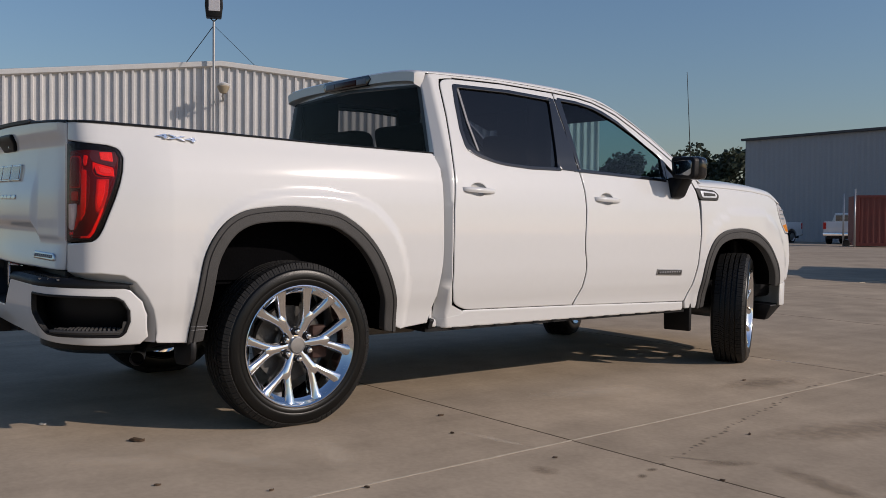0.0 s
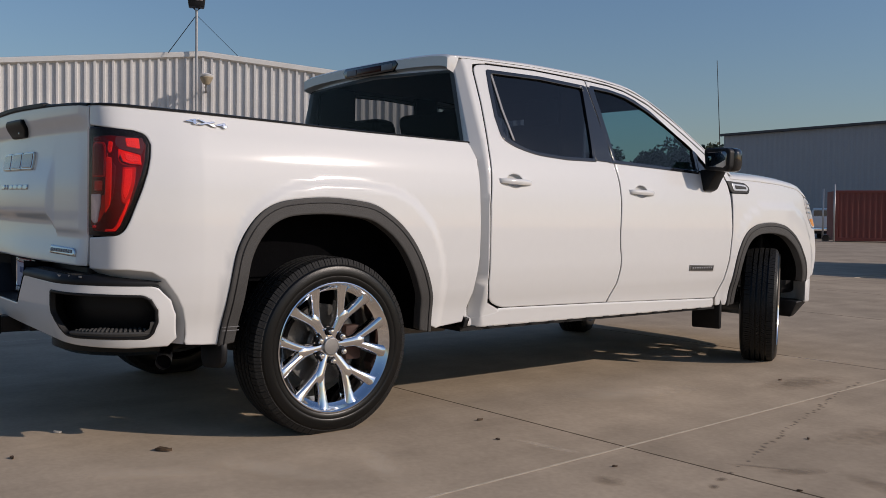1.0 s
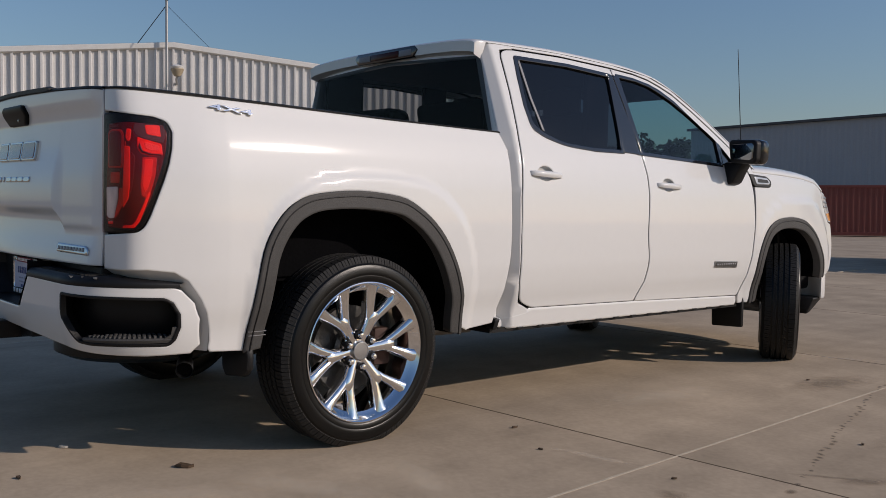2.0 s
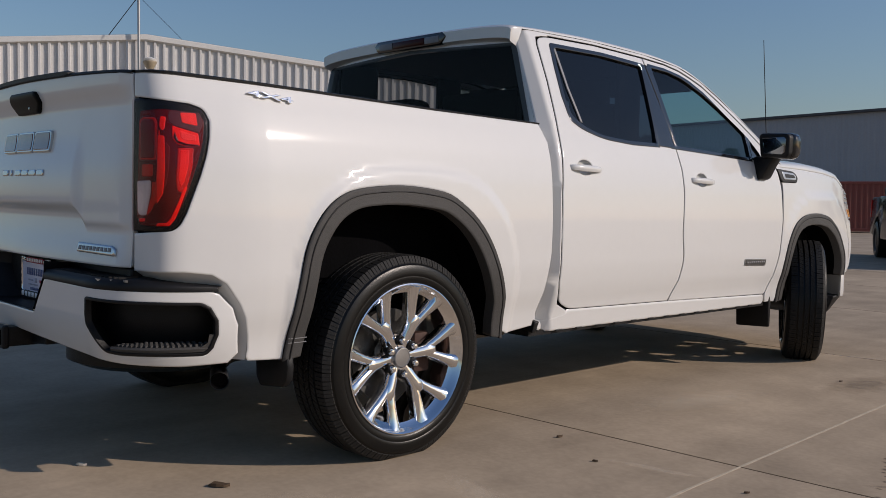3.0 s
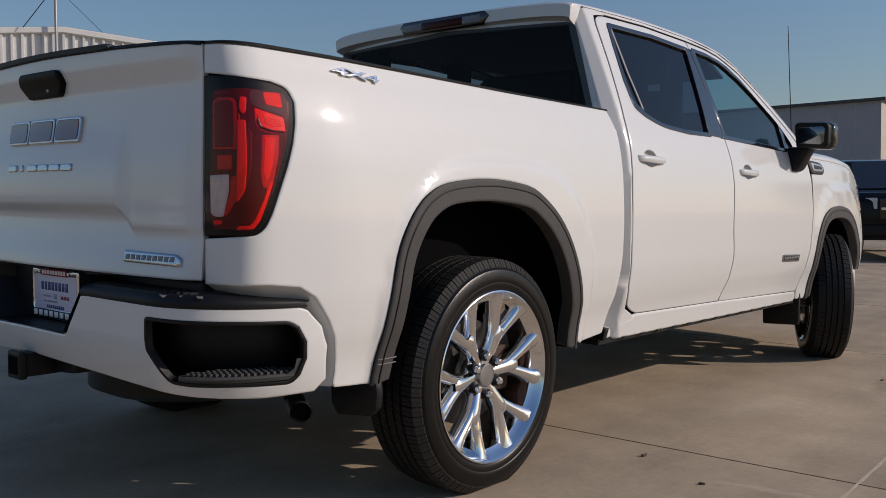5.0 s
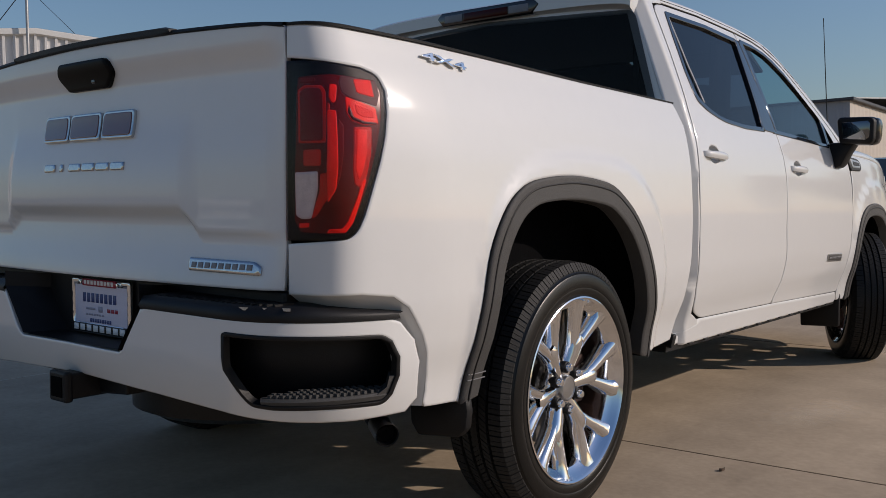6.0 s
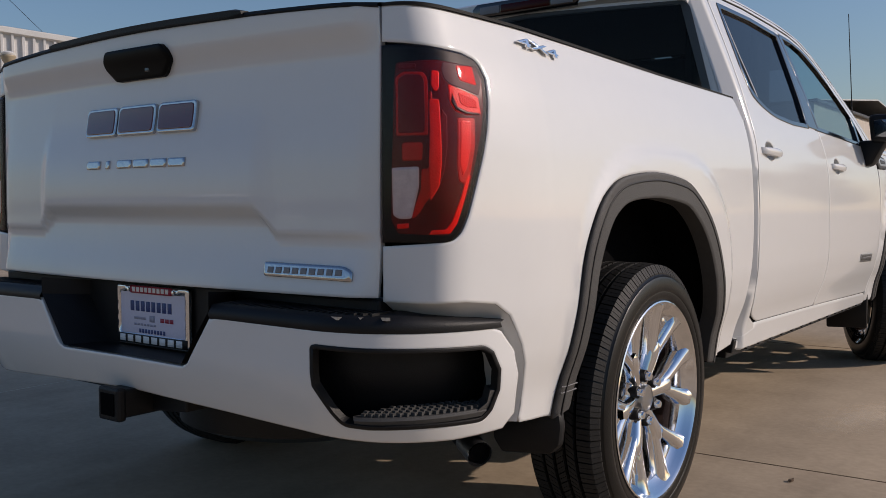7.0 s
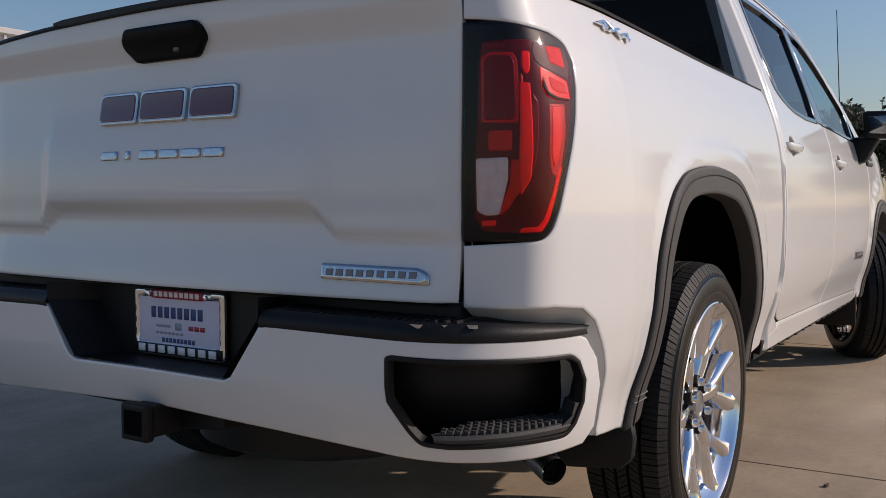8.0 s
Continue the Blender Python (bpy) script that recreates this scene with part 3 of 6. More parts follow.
# roof lip over the rear window, with the high brake light
bm = bmesh.new()
prev = None
for i in range(41):
    v = i / 20
    p = roof_surface(np.array([0.885]), np.array([v]))[0][0]
    k = 0.5 + 0.5 * abs(math.cos(v * math.pi / 2))
    ring = [bm.verts.new(Vector(q)) for q in ((p[0], 0.90, p[2]), (p[0] * 0.999, 0.845, p[2] - 0.003), (p[0] * 0.992, 0.826, p[2] - 0.014), (p[0] * 0.985, 0.829, p[2] - 0.066), (p[0] * 0.975, 0.885, p[2] - 0.084))]
    if prev:
        for a in range(4):
            bm.faces.new((prev[a], prev[a + 1], ring[a + 1], ring[a]))
    if i in (0, 40):
        bm.faces.new(ring)
    prev = ring
part("roof_lip", bm, WHITE, truck, smooth=True, sharp=32)
hb = part("high_brake_light", prism([(-0.236, 1.834), (0.262, 1.834), (0.300, 1.872), (0.272, 1.897), (-0.240, 1.897), (-0.268, 1.872)], "y", 0.822, 0.88, 0.005), GLOSSBLACK, truck, smooth=True)
for x0, x1, mt in ((-0.222, -0.116, GREYTRIM), (-0.110, 0.138, REDDARK), (0.144, 0.250, GREYTRIM)):
    part("lens", boxed(x0, x1, 0.8185, 0.84, 1.846, 1.881, 0.003), mt, hb, smooth=True)

# ---- hood and nose ----
def hood_surface(y, v):
    y, v = np.asarray(y, float), np.asarray(v, float)
    ze = np.interp(y, [3.15, 3.5, 3.85, 4.10, 4.235, 4.33], [1.290, 1.283, 1.268, 1.245, 1.200, 1.12])
    h = np.interp(y, [3.15, 3.6, 4.1, 4.33], [0.085, 0.105, 0.100, 0.06])
    xe = flank_x(y, ze) - 0.004
    th = v * math.pi / 2
    return np.stack([xe * np.cos(th) ** 1, y + 0.10 * np.abs(np.sin(th)) * np.clip((y - 3.9) / 0.4, 0, 1), ze + h * np.abs(np.sin(th)) ** 0.55], -1), 1.0
panel("hood", [(3.17, 0.004), (3.85, 0.004), (4.235, 0.004), (4.32, 0.2), (4.32, 1.0), (4.32, 1.8), (4.235, 1.996), (3.17, 1.996), (3.30, 1.0)], hood_surface, WHITE, truck, 0.07)
# white filler strip added behind the hood gap, which else reads black
for side in (1, -1):
    filler_y = np.linspace(3.175, 4.20, 14)
    filler_z = np.interp(filler_y, [3.15, 3.5, 3.85, 4.10, 4.235], [1.290, 1.283, 1.268, 1.245, 1.200])
    panel("fender_rail", [*zip(filler_y.tolist(), (filler_z - 0.020).tolist()), *zip(filler_y[::-1].tolist(), (filler_z[::-1] + 0.012).tolist())], flank_surface(-0.007), WHITE, truck, 0.04, roll=0.0, lip=0.003, depth=0.004, side=side)
part("grille", prism([(-0.62, 0.70), (0.62, 0.70), (0.70, 0.95), (0.66, 1.16), (-0.66, 1.16), (-0.70, 0.95)], "y", 4.30, 4.585, 0.02), GLOSSBLACK, truck, smooth=True)
part("nose_core", boxed(-0.78, 0.78, 3.9, 4.42, 0.45, 1.14, 0.03), BLACK, truck)
part("front_bumper", prism([(-0.915, 4.33), (-0.90, 4.43), (-0.80, 4.55), (-0.45, 4.66), (0.45, 4.66), (0.80, 4.55), (0.90, 4.43), (0.915, 4.33), (0.875, 4.36), (0.78, 4.42), (-0.78, 4.42), (-0.875, 4.36)], "z", 0.385, 0.585, 0.02), WHITE, truck, smooth=True)
bm = prism([(-0.91, 4.22), (-0.88, 4.42), (-0.77, 4.54), (-0.4, 4.63), (0.4, 4.63), (0.77, 4.54), (0.88, 4.42), (0.91, 4.22)], "z", 0.275, 0.40, 0.01)
for v in bm.verts:
    k = max(0.0, (0.39 - v.co.z) / 0.11)
    v.co.x *= 1 - 0.05 * k
    v.co.y -= 0.10 * k * (v.co.y > 4.3)
part("air_dam", bm, BLACK, truck, smooth=True)
for side in (1, -1):
    hl = part("headlight", prism([(side * 0.60, 4.40), (side * 0.63, 4.585), (side * 0.74, 4.55), (side * 0.83, 4.46), (side * 0.895, 4.30), (side * 0.82, 4.28)], "z", 0.96, 1.165, 0.012), CLEARLENS, truck, "clear headlight with amber corner", smooth=True)
    lamp_side = panel("headlight_side", rounded([(4.230, 1.142, 0.01), (4.222, 1.198, 0.01), (4.29, 1.180, 0.02), (4.37, 1.085), (4.412, 0.965, 0.02), (4.345, 0.972, 0.01), (4.290, 1.036)]), flank_surface(0.002), CLEARLENS, truck, 0.03, roll=0.004, lip=0.005, depth=0.02, side=side, label="clear wrapped headlight end")
    panel("side_marker", rounded([(4.300, 1.030, 0.01), (4.350, 0.980, 0.01), (4.400, 0.976, 0.01), (4.375, 1.040, 0.01)]), flank_surface(0.004), AMBER, lamp_side, 0.03, roll=0.002, lip=0.003, depth=0.004, side=side, label="amber side marker")
    for zz in (1.078, 1.112, 1.146):
        panel("lamp_bar", [(4.262, zz), (4.262, zz + 0.010), (4.330, zz + 0.006), (4.335, zz - 0.004)], flank_surface(0.0045), SATIN, lamp_side, 0.03, roll=0.0, lip=0.002, depth=0.003, side=side)
    part("turn_signal", prism([(side * 0.85, 4.45), (side * 0.906, 4.31), (side * 0.88, 4.305), (side * 0.83, 4.44)], "z", 0.965, 1.06, 0.006), AMBER, hl, smooth=True)
    part("running_light", prism([(side * 0.64, 4.592), (side * 0.745, 4.556), (side * 0.838, 4.465), (side * 0.82, 4.46), (side * 0.74, 4.54), (side * 0.64, 4.575)], "z", 1.13, 1.15, 0.003), CHROME, hl, smooth=True)

# ---- tailgate ----
gate_top = curve_of([(-0.80, 1.440), (-0.66, 1.448), (-0.4, 1.456), (0, 1.461), (0.4, 1.456), (0.66, 1.448), (0.80, 1.440)])
xs = np.linspace(-0.8015, 0.8015, 25)
GATE = [(-0.798, 0.785), (0.798, 0.785), (0.8015, 0.95)] + [(float(x), float(gate_top(x)) - 0.010) for x in xs[::-1]] + [(-0.8015, 0.95)]
tailgate = panel("tailgate", GATE, gate_surface(), WHITE, truck, 0.016)
bm = bmesh.new()
prev = None
for x in xs:
    zt = float(gate_top(x))
    p = gate_surface()(np.array([x]), np.array([zt - 0.03]))[0][0]
    ring = [bm.verts.new((x, y, z)) for y, z in ((p[1] + 0.002, zt - 0.014), (p[1] - 0.005, zt - 0.010), (p[1] - 0.003, zt - 0.003), (p[1] + 0.02, zt + 0.001), (p[1] + 0.085, zt - 0.008), (p[1] + 0.085, zt - 0.05))]
    if prev:
        for a in range(5):
            bm.faces.new((prev[a], prev[a + 1], ring[a + 1], ring[a]))
    prev = ring
part("tailgate_cap", bm, BLACK, tailgate, "black plastic cap along the top edge", smooth=True)
# a raised lip along the middle of the cap
bm = bmesh.new()
prev = None
for x in np.linspace(-0.41, 0.425, 21):
    zt = float(gate_top(x))
    p = gate_surface()(np.array([x]), np.array([zt - 0.03]))[0][0]
    k = 0.25 if prev is None or x > 0.42 else 1.0
    ring = [bm.verts.new((x, y, z)) for y, z in ((p[1] - 0.004, zt - 0.012), (p[1] - 0.011, zt - 0.006 * k - 0.004), (p[1] - 0.012, zt + 0.005 * k - 0.001), (p[1] + 0.01, zt + 0.011 * k), (p[1] + 0.06, zt - 0.006))]
    if prev:
        for a in range(4):
            bm.faces.new((prev[a], prev[a + 1], ring[a + 1], ring[a]))
    if prev is None or x > 0.42:
        bm.faces.new(ring)
    prev = ring
part("spoiler_lip", bm, BLACK, tailgate, smooth=True)
part("inner_panel", boxed(-0.785, 0.785, -1.05, -1.0, 0.80, 1.40, 0.01), BLACK, tailgate)
HANDLE = [(-0.122, 1.408, 0.012), (0.126, 1.408, 0.012), (0.152, 1.366, 0.02), (0.108, 1.328, 0.014), (-0.104, 1.328, 0.014), (-0.146, 1.366, 0.02)]
hd = panel("tailgate_handle", rounded([(p + 0.006, *q) for p, *q in HANDLE]), gate_surface(0.018), LAMPBLACK, tailgate, 0.03, roll=0.006, lip=0.010, depth=0.032, label="black tailgate handle with camera")
part("camera_eye", boxed(0.046, 0.066, -1.1465, -1.130, 1.342, 1.356, 0.004), GLOSSBLACK, hd)


def slab_letter(outline, name, front, rim, parent, out, wall):
    """A raised badge: a bright rim with a coloured face inset."""
    panel(name, outline, gate_surface(out), rim, parent, 0.02, roll=0.003, lip=0.004, depth=0.012)
    if front:
        c = np.mean(outline, axis=0)
        face = [(p - wall * np.sign(p - c[0]), q - wall * np.sign(q - c[1])) for p, q in outline]
        panel("badge_face", face, gate_surface(out + 0.0012), front, parent, 0.02, roll=0.0, lip=0.003, depth=0.002)


BADGERED = material("badge_red", (0.10, 0.007, 0.009), 0.2, coat=0.8, vary=0.15, scale=30)
BADGECHROME = material("badge_chrome", (0.50, 0.50, 0.51), 0.12, 1.0, vary=0.10, scale=40, rough_vary=0.04, bump=0.15, bump_scale=90)
# maker's badge as plain shapes: three red blocks with bright rims
for x0, x1 in ((-0.240, -0.092), (-0.084, 0.080), (0.090, 0.240)):
    slab_letter(rounded([(x0, 1.182, 0.015), (x1, 1.182, 0.01), (x1, 1.260, 0.01), (x0, 1.260, 0.02)]), "maker_badge", BADGERED, BADGECHROME, tailgate, 0.012, 0.007)
for i in range(6):
    x0 = -0.216 + i * 0.0735
    w = 0.018 if i == 1 else 0.064
    x0 = x0 + (0.02 if i == 1 else 0)
    slab_letter([(x0, 1.092), (x0 + w, 1.092), (x0 + w, 1.114), (x0, 1.114)], "model_badge", None, BADGECHROME, tailgate, 0.006, 0.004)
plate_o = rounded([(0.484, 0.825, 0.008), (0.479, 0.859, 0.008), (0.722, 0.855, 0.012), (0.746, 0.843, 0.008), (0.747, 0.821, 0.006)])
trimb = panel("trim_badge", plate_o, gate_surface(0.008), BADGECHROME, tailgate, 0.03, roll=0.003, depth=0.008)
for i in range(9):
    x0 = 0.498 + i * 0.0255
    panel("badge_bar", [(x0, 0.833), (x0 + 0.017, 0.833), (x0 + 0.017, 0.847), (x0, 0.847)], gate_surface(0.0095), GREYTRIM, trimb, 0.02, roll=0.0, lip=0.002, depth=0.002)

# ---- tail lights ----
SMOKED = material("smoked_lens", (0.085, 0.022, 0.028), 0.45, spec=0.12, vary=0.25, scale=50)
REDDEEP = material("deep_red_reflector", (0.095, 0.0025, 0.0025), 0.25, spec=0.15, vary=0.25, scale=40)
REDGRAIN = material("grained_red_reflector", (0.88, 0.018, 0.012), 0.3, spec=0.2, coat=0.1, vary=0.35, scale=120, bump=0.5, bump_scale=520)
REVERSERIM = material("pale_lens_rim", (0.55, 0.45, 0.45), 0.25, coat=0.5, vary=0.1, scale=40)
for side in (1, -1):
    fs = flank_surface
    tl = panel("tail_light", lamp_outline(), fs(0.004), LAMPBLACK, truck, 0.025, roll=0.006, lip=0.008, depth=0.03, side=side, label="red and clear tail light in a black housing")
    # near-black backing, added so that the gap round the lamp stays dark
    panel("lamp_pocket", [(END + 0.004, 1.385), (-0.885, 1.36), (-0.86, 1.28), (-0.915, 1.0), (-0.97, 0.87), (END + 0.004, 0.86)], fs(-0.032), LINER, tl, 0.04, roll=0, depth=0.004, side=side)

    def lens(name, outline, out, mat, soft=0.006):
        """One moulded piece of the lamp, with rounded corners."""
        panel(name, rounded([(*p, soft) for p in outline], 3), fs(out), mat, tl, 0.015, roll=0.0014, lip=0.003, depth=0.004, side=side)

    lens("lamp_reflector", [(-1.130, 1.302), (-1.031, 1.308), (-0.918, 1.303), (-0.902, 1.277), (-0.911, 1.212), (-0.930, 1.147), (-0.969, 1.034), (-1.006, 0.953), (-1.026, 0.926), (-1.136, 0.930), (-1.152, 0.959), (-1.150, 1.071), (-1.140, 1.255)], 0.0055, REDDEEP)
    lens("top_lens", [(-1.124, 1.300), (-1.077, 1.299), (-1.079, 1.288), (-1.125, 1.287)], 0.0068, REDMID)
    lens("upper_frame", [(-1.134, 1.270), (-1.113, 1.282), (-1.063, 1.281), (-1.054, 1.267), (-1.064, 1.143), (-1.137, 1.143)], 0.0066, REDLENS)
    lens("upper_lens", [(-1.127, 1.266), (-1.109, 1.276), (-1.068, 1.275), (-1.062, 1.264), (-1.071, 1.149), (-1.131, 1.149)], 0.0080, REDMID)
    lens("bar_flank", [(-1.053, 1.253), (-1.048, 1.234), (-1.060, 1.082), (-1.062, 1.012), (-1.076, 0.994), (-1.085, 0.977), (-1.100, 0.962), (-1.104, 0.966), (-1.084, 1.027), (-1.081, 1.070), (-1.066, 1.072)], 0.0066, REDLENS, 0.003)
    lens("bar_cap", [(-1.043, 1.285), (-1.024, 1.283), (-1.032, 1.244), (-1.042, 1.237), (-1.049, 1.253)], 0.0082, REDGLOW)
    lens("inner_bar", [(-1.056, 1.222), (-1.034, 1.222), (-1.038, 1.082), (-1.044, 1.033), (-1.064, 1.000), (-1.064, 1.082)], 0.0080, REDGLOW)
    lens("inner_column", [(-1.031, 1.202), (-1.019, 1.186), (-1.024, 1.116), (-1.033, 1.065), (-1.044, 1.033), (-1.039, 1.116), (-1.037, 1.173)], 0.0068, REDMID, 0.003)
    lens("corner_surround", [(-1.012, 1.306), (-0.913, 1.303), (-0.905, 1.270), (-0.921, 1.236), (-0.998, 1.254), (-1.015, 1.265), (-1.019, 1.286)], 0.0066, SMOKED)
    lens("corner_reflector", [(-0.978, 1.300), (-0.926, 1.302), (-0.924, 1.259), (-0.974, 1.267)], 0.0082, REDGRAIN)
    lens("corner_hook", [(-1.007, 1.257), (-0.996, 1.252), (-0.925, 1.234), (-0.922, 1.193), (-0.967, 1.190), (-0.997, 1.197), (-1.009, 1.216)], 0.0072, REDGLOW)
    lens("hook_face", [(-0.985, 1.240), (-0.934, 1.227), (-0.932, 1.208), (-0.963, 1.207), (-0.982, 1.215)], 0.0086, REDGRAIN)
    lens("hook_shade", [(-1.000, 1.236), (-0.990, 1.207), (-0.962, 1.198), (-0.926, 1.197), (-0.926, 1.193), (-0.967, 1.192), (-0.995, 1.200), (-1.005, 1.218)], 0.0092, REDDARK, 0.002)
    lens("side_lens", [(-0.994, 1.183), (-0.943, 1.185), (-0.951, 1.119), (-0.967, 1.063), (-0.986, 1.038), (-0.999, 1.044), (-1.003, 1.082), (-0.998, 1.132)], 0.0070, REDLENS)
    lens("side_core", [(-0.987, 1.177), (-0.957, 1.178), (-0.964, 1.119), (-0.977, 1.073), (-0.990, 1.055), (-0.996, 1.084), (-0.991, 1.132)], 0.0084, REDGLOW)
    lens("lower_bar", [(-0.977, 1.061), (-0.967, 1.057), (-1.006, 0.952), (-1.023, 0.930), (-1.068, 0.928), (-1.062, 0.938), (-1.033, 0.939), (-1.019, 0.955), (-0.996, 1.009)], 0.0074, REDGLOW, 0.003)
    lens("middle_lens", [(-1.123, 1.128), (-1.077, 1.128), (-1.079, 1.089), (-1.124, 1.089)], 0.0070, REDLENS)
    lens("reverse_rim", [(-1.149, 1.074), (-1.086, 1.076), (-1.087, 1.033), (-1.104, 0.963), (-1.130, 0.961), (-1.147, 0.970)], 0.0070, REVERSERIM)
    lens("reverse_lens", [(-1.1455, 1.0715), (-1.0885, 1.0735), (-1.0895, 1.033), (-1.106, 0.9655), (-1.1295, 0.9635), (-1.1445, 0.972)], 0.0082, CLEARLENS)
    for k in range(5):
        za = 1.058 - 0.018 * k
        lens("lens_rib", [(-1.141, za), (-1.0935 - 0.0024 * k, za + 0.001), (-1.0935 - 0.0024 * k, za - 0.004), (-1.141, za - 0.005)], 0.0090, REVERSERIM, 0.001)
    lens("lower_lens", [(-1.138, 0.951), (-1.110, 0.953), (-1.111, 0.942), (-1.137, 0.940)], 0.0072, REDGLOW, 0.003)
    panel("lens_cover", lamp_outline(), fs(0.012), LENSCOVER, tl, 0.025, roll=0.008, lip=0.010, depth=0.002, side=side).visible_shadow = False

# ---- rear bumper ----
pocket = rounded([(0.690, 0.683, 0.010), (0.706, 0.687), (0.837, 0.683), (1.007, 0.679), (1.155, 0.674, 0.02), (1.181, 0.656), (1.203, 0.612), (1.198, 0.562), (1.172, 0.515), (1.143, 0.490, 0.02), (0.997, 0.493), (0.840, 0.494), (0.770, 0.500, 0.02), (0.742, 0.529), (0.694, 0.592), (0.690, 0.625)])
edge = [(0.0, 0.595), (0.265, 0.592), (0.285, 0.602), (0.374, 0.726), (0.42, 0.727), (0.655, 0.721), (0.93, 0.719), (1.17, 0.714), (1.205, 0.70), (1.245, 0.65), (1.258, 0.59), (1.240, 0.49), (1.20, 0.456), (1.054, 0.452), (0.844, 0.460), (0.64, 0.471), (0.40, 0.485), (0.0, 0.502)]
outline = edge + [(-p, q) for p, q in reversed(edge)][1:-1]
step_hole = grown(pocket, -0.003)
bumper = panel("rear_bumper", outline, bumper_surface(), WHITE, truck, 0.04, holes=[step_hole, [(-p, q) for p, q in step_hole]], depth=0.012, roll=0.004, lip=0.008)
for side in (1, -1):
    panel("corner_step", grown(pocket, 0.006), bumper_surface(-0.085), BLACK, bumper, 0.03, roll=0.0, depth=0.004, side=side)
    # walls of the corner step
    bm = bmesh.new()
    inner = np.array(grown(pocket, 0.006))
    a = bumper_surface(-0.005)(*inner.T)[0]
    b = bumper_surface(-0.085)(*inner.T)[0]
    va, vb = [bm.verts.new(Vector(p) * 1) for p in a], [bm.verts.new(Vector(p)) for p in b]
    for v in bm.verts:
        v.co.x *= side
    n = len(va)
    for i in range(n):
        bm.faces.new((va[i], va[(i + 1) % n], vb[(i + 1) % n], vb[i]))
    part("step_wall", bm, BLACK, bumper, smooth=True)
    # black rim round the opening
    panel("step_rim", grown(pocket, 0.0005), bumper_surface(0.0012), BLACK, bumper, 0.03, holes=[grown(pocket, -0.010)], depth=0.02, roll=0.002, lip=0.004, side=side)
    # tread plate with studs, deepening towards the outer end
    def tread_depth(u):
        return -0.012 - 0.070 * min(1, max(0, (u - 0.79) / 0.13)) * (1 - 0.45 * max(0, (u - 1.07) / 0.11))
    TREAD_Z = 0.522
    bm = bmesh.new()
    for i in range(16):
        ua, ub = 0.805 + 0.365 * i / 16, 0.805 + 0.365 * (i + 1) / 16
        q = [bumper_surface(o)(np.array([u]), np.array([TREAD_Z]))[0][0] for u, o in ((ua, -0.008), (ub, -0.008), (ub, tread_depth(ub)), (ua, tread_depth(ua)))]
        bm.faces.new([bm.verts.new((p[0] * side, p[1], p[2])) for p in q])
        for o0, o1, z0, z1 in ((-0.008, -0.002, TREAD_Z, 0.516), (-0.002, -0.003, 0.516, 0.505), (-0.003, -0.010, 0.505, 0.502), (-0.010, -0.006, 0.502, 0.488)):
            q = [bumper_surface(o)(np.array([u]), np.array([z]))[0][0] for u, o, z in ((ua, o0, z0), (ub, o0, z0), (ub, o1, z1), (ua, o1, z1))]
            bm.faces.new([bm.verts.new((p[0] * side, p[1], p[2])) for p in q])
    bmesh.ops.remove_doubles(bm, verts=bm.verts, dist=1e-5)
    part("step_tread", bm, TRIM, bumper, smooth=True, sharp=20)
    bm = bmesh.new()
    for i in range(17):
        for j in range(4):
            u = 0.835 + 0.0185 * i + (0.009 if j % 2 else 0)
            o = -0.018 - 0.017 * j
            if o - 0.006 < tread_depth(u):
                continue
            p = bumper_surface(o)(np.array([u]), np.array([TREAD_Z]))[0][0]
            box(bm, p[0] * side - 0.0055, p[0] * side + 0.0055, p[1] - 0.0045, p[1] + 0.0045, TREAD_Z - 0.001, TREAD_Z + 0.008)
    tagged(part("step_stud", bm, TRIM, bumper), kind="stuff")
    e0 = [bumper_surface(-0.004)(np.array([u]), np.array([z]))[0][0] for u, z in ((1.150, 0.500), (1.180, 0.524), (1.196, 0.562), (1.168, 0.564), (1.158, 0.536), (1.130, 0.520))]
    e1 = [bumper_surface(-0.05)(np.array([u]), np.array([z]))[0][0] for u, z in ((1.150, 0.500), (1.180, 0.524), (1.196, 0.562), (1.168, 0.564), (1.158, 0.536), (1.130, 0.520))]
    bm = bmesh.new()
    v0, v1 = [bm.verts.new((p[0] * side, p[1], p[2])) for p in e0], [bm.verts.new((p[0] * side, p[1], p[2])) for p in e1]
    bm.faces.new(v0)
    for i in range(6):
        bm.faces.new((v0[i], v0[(i + 1) % 6], v1[(i + 1) % 6], v1[i]))
    part("step_end", bm, TRIM, bumper)
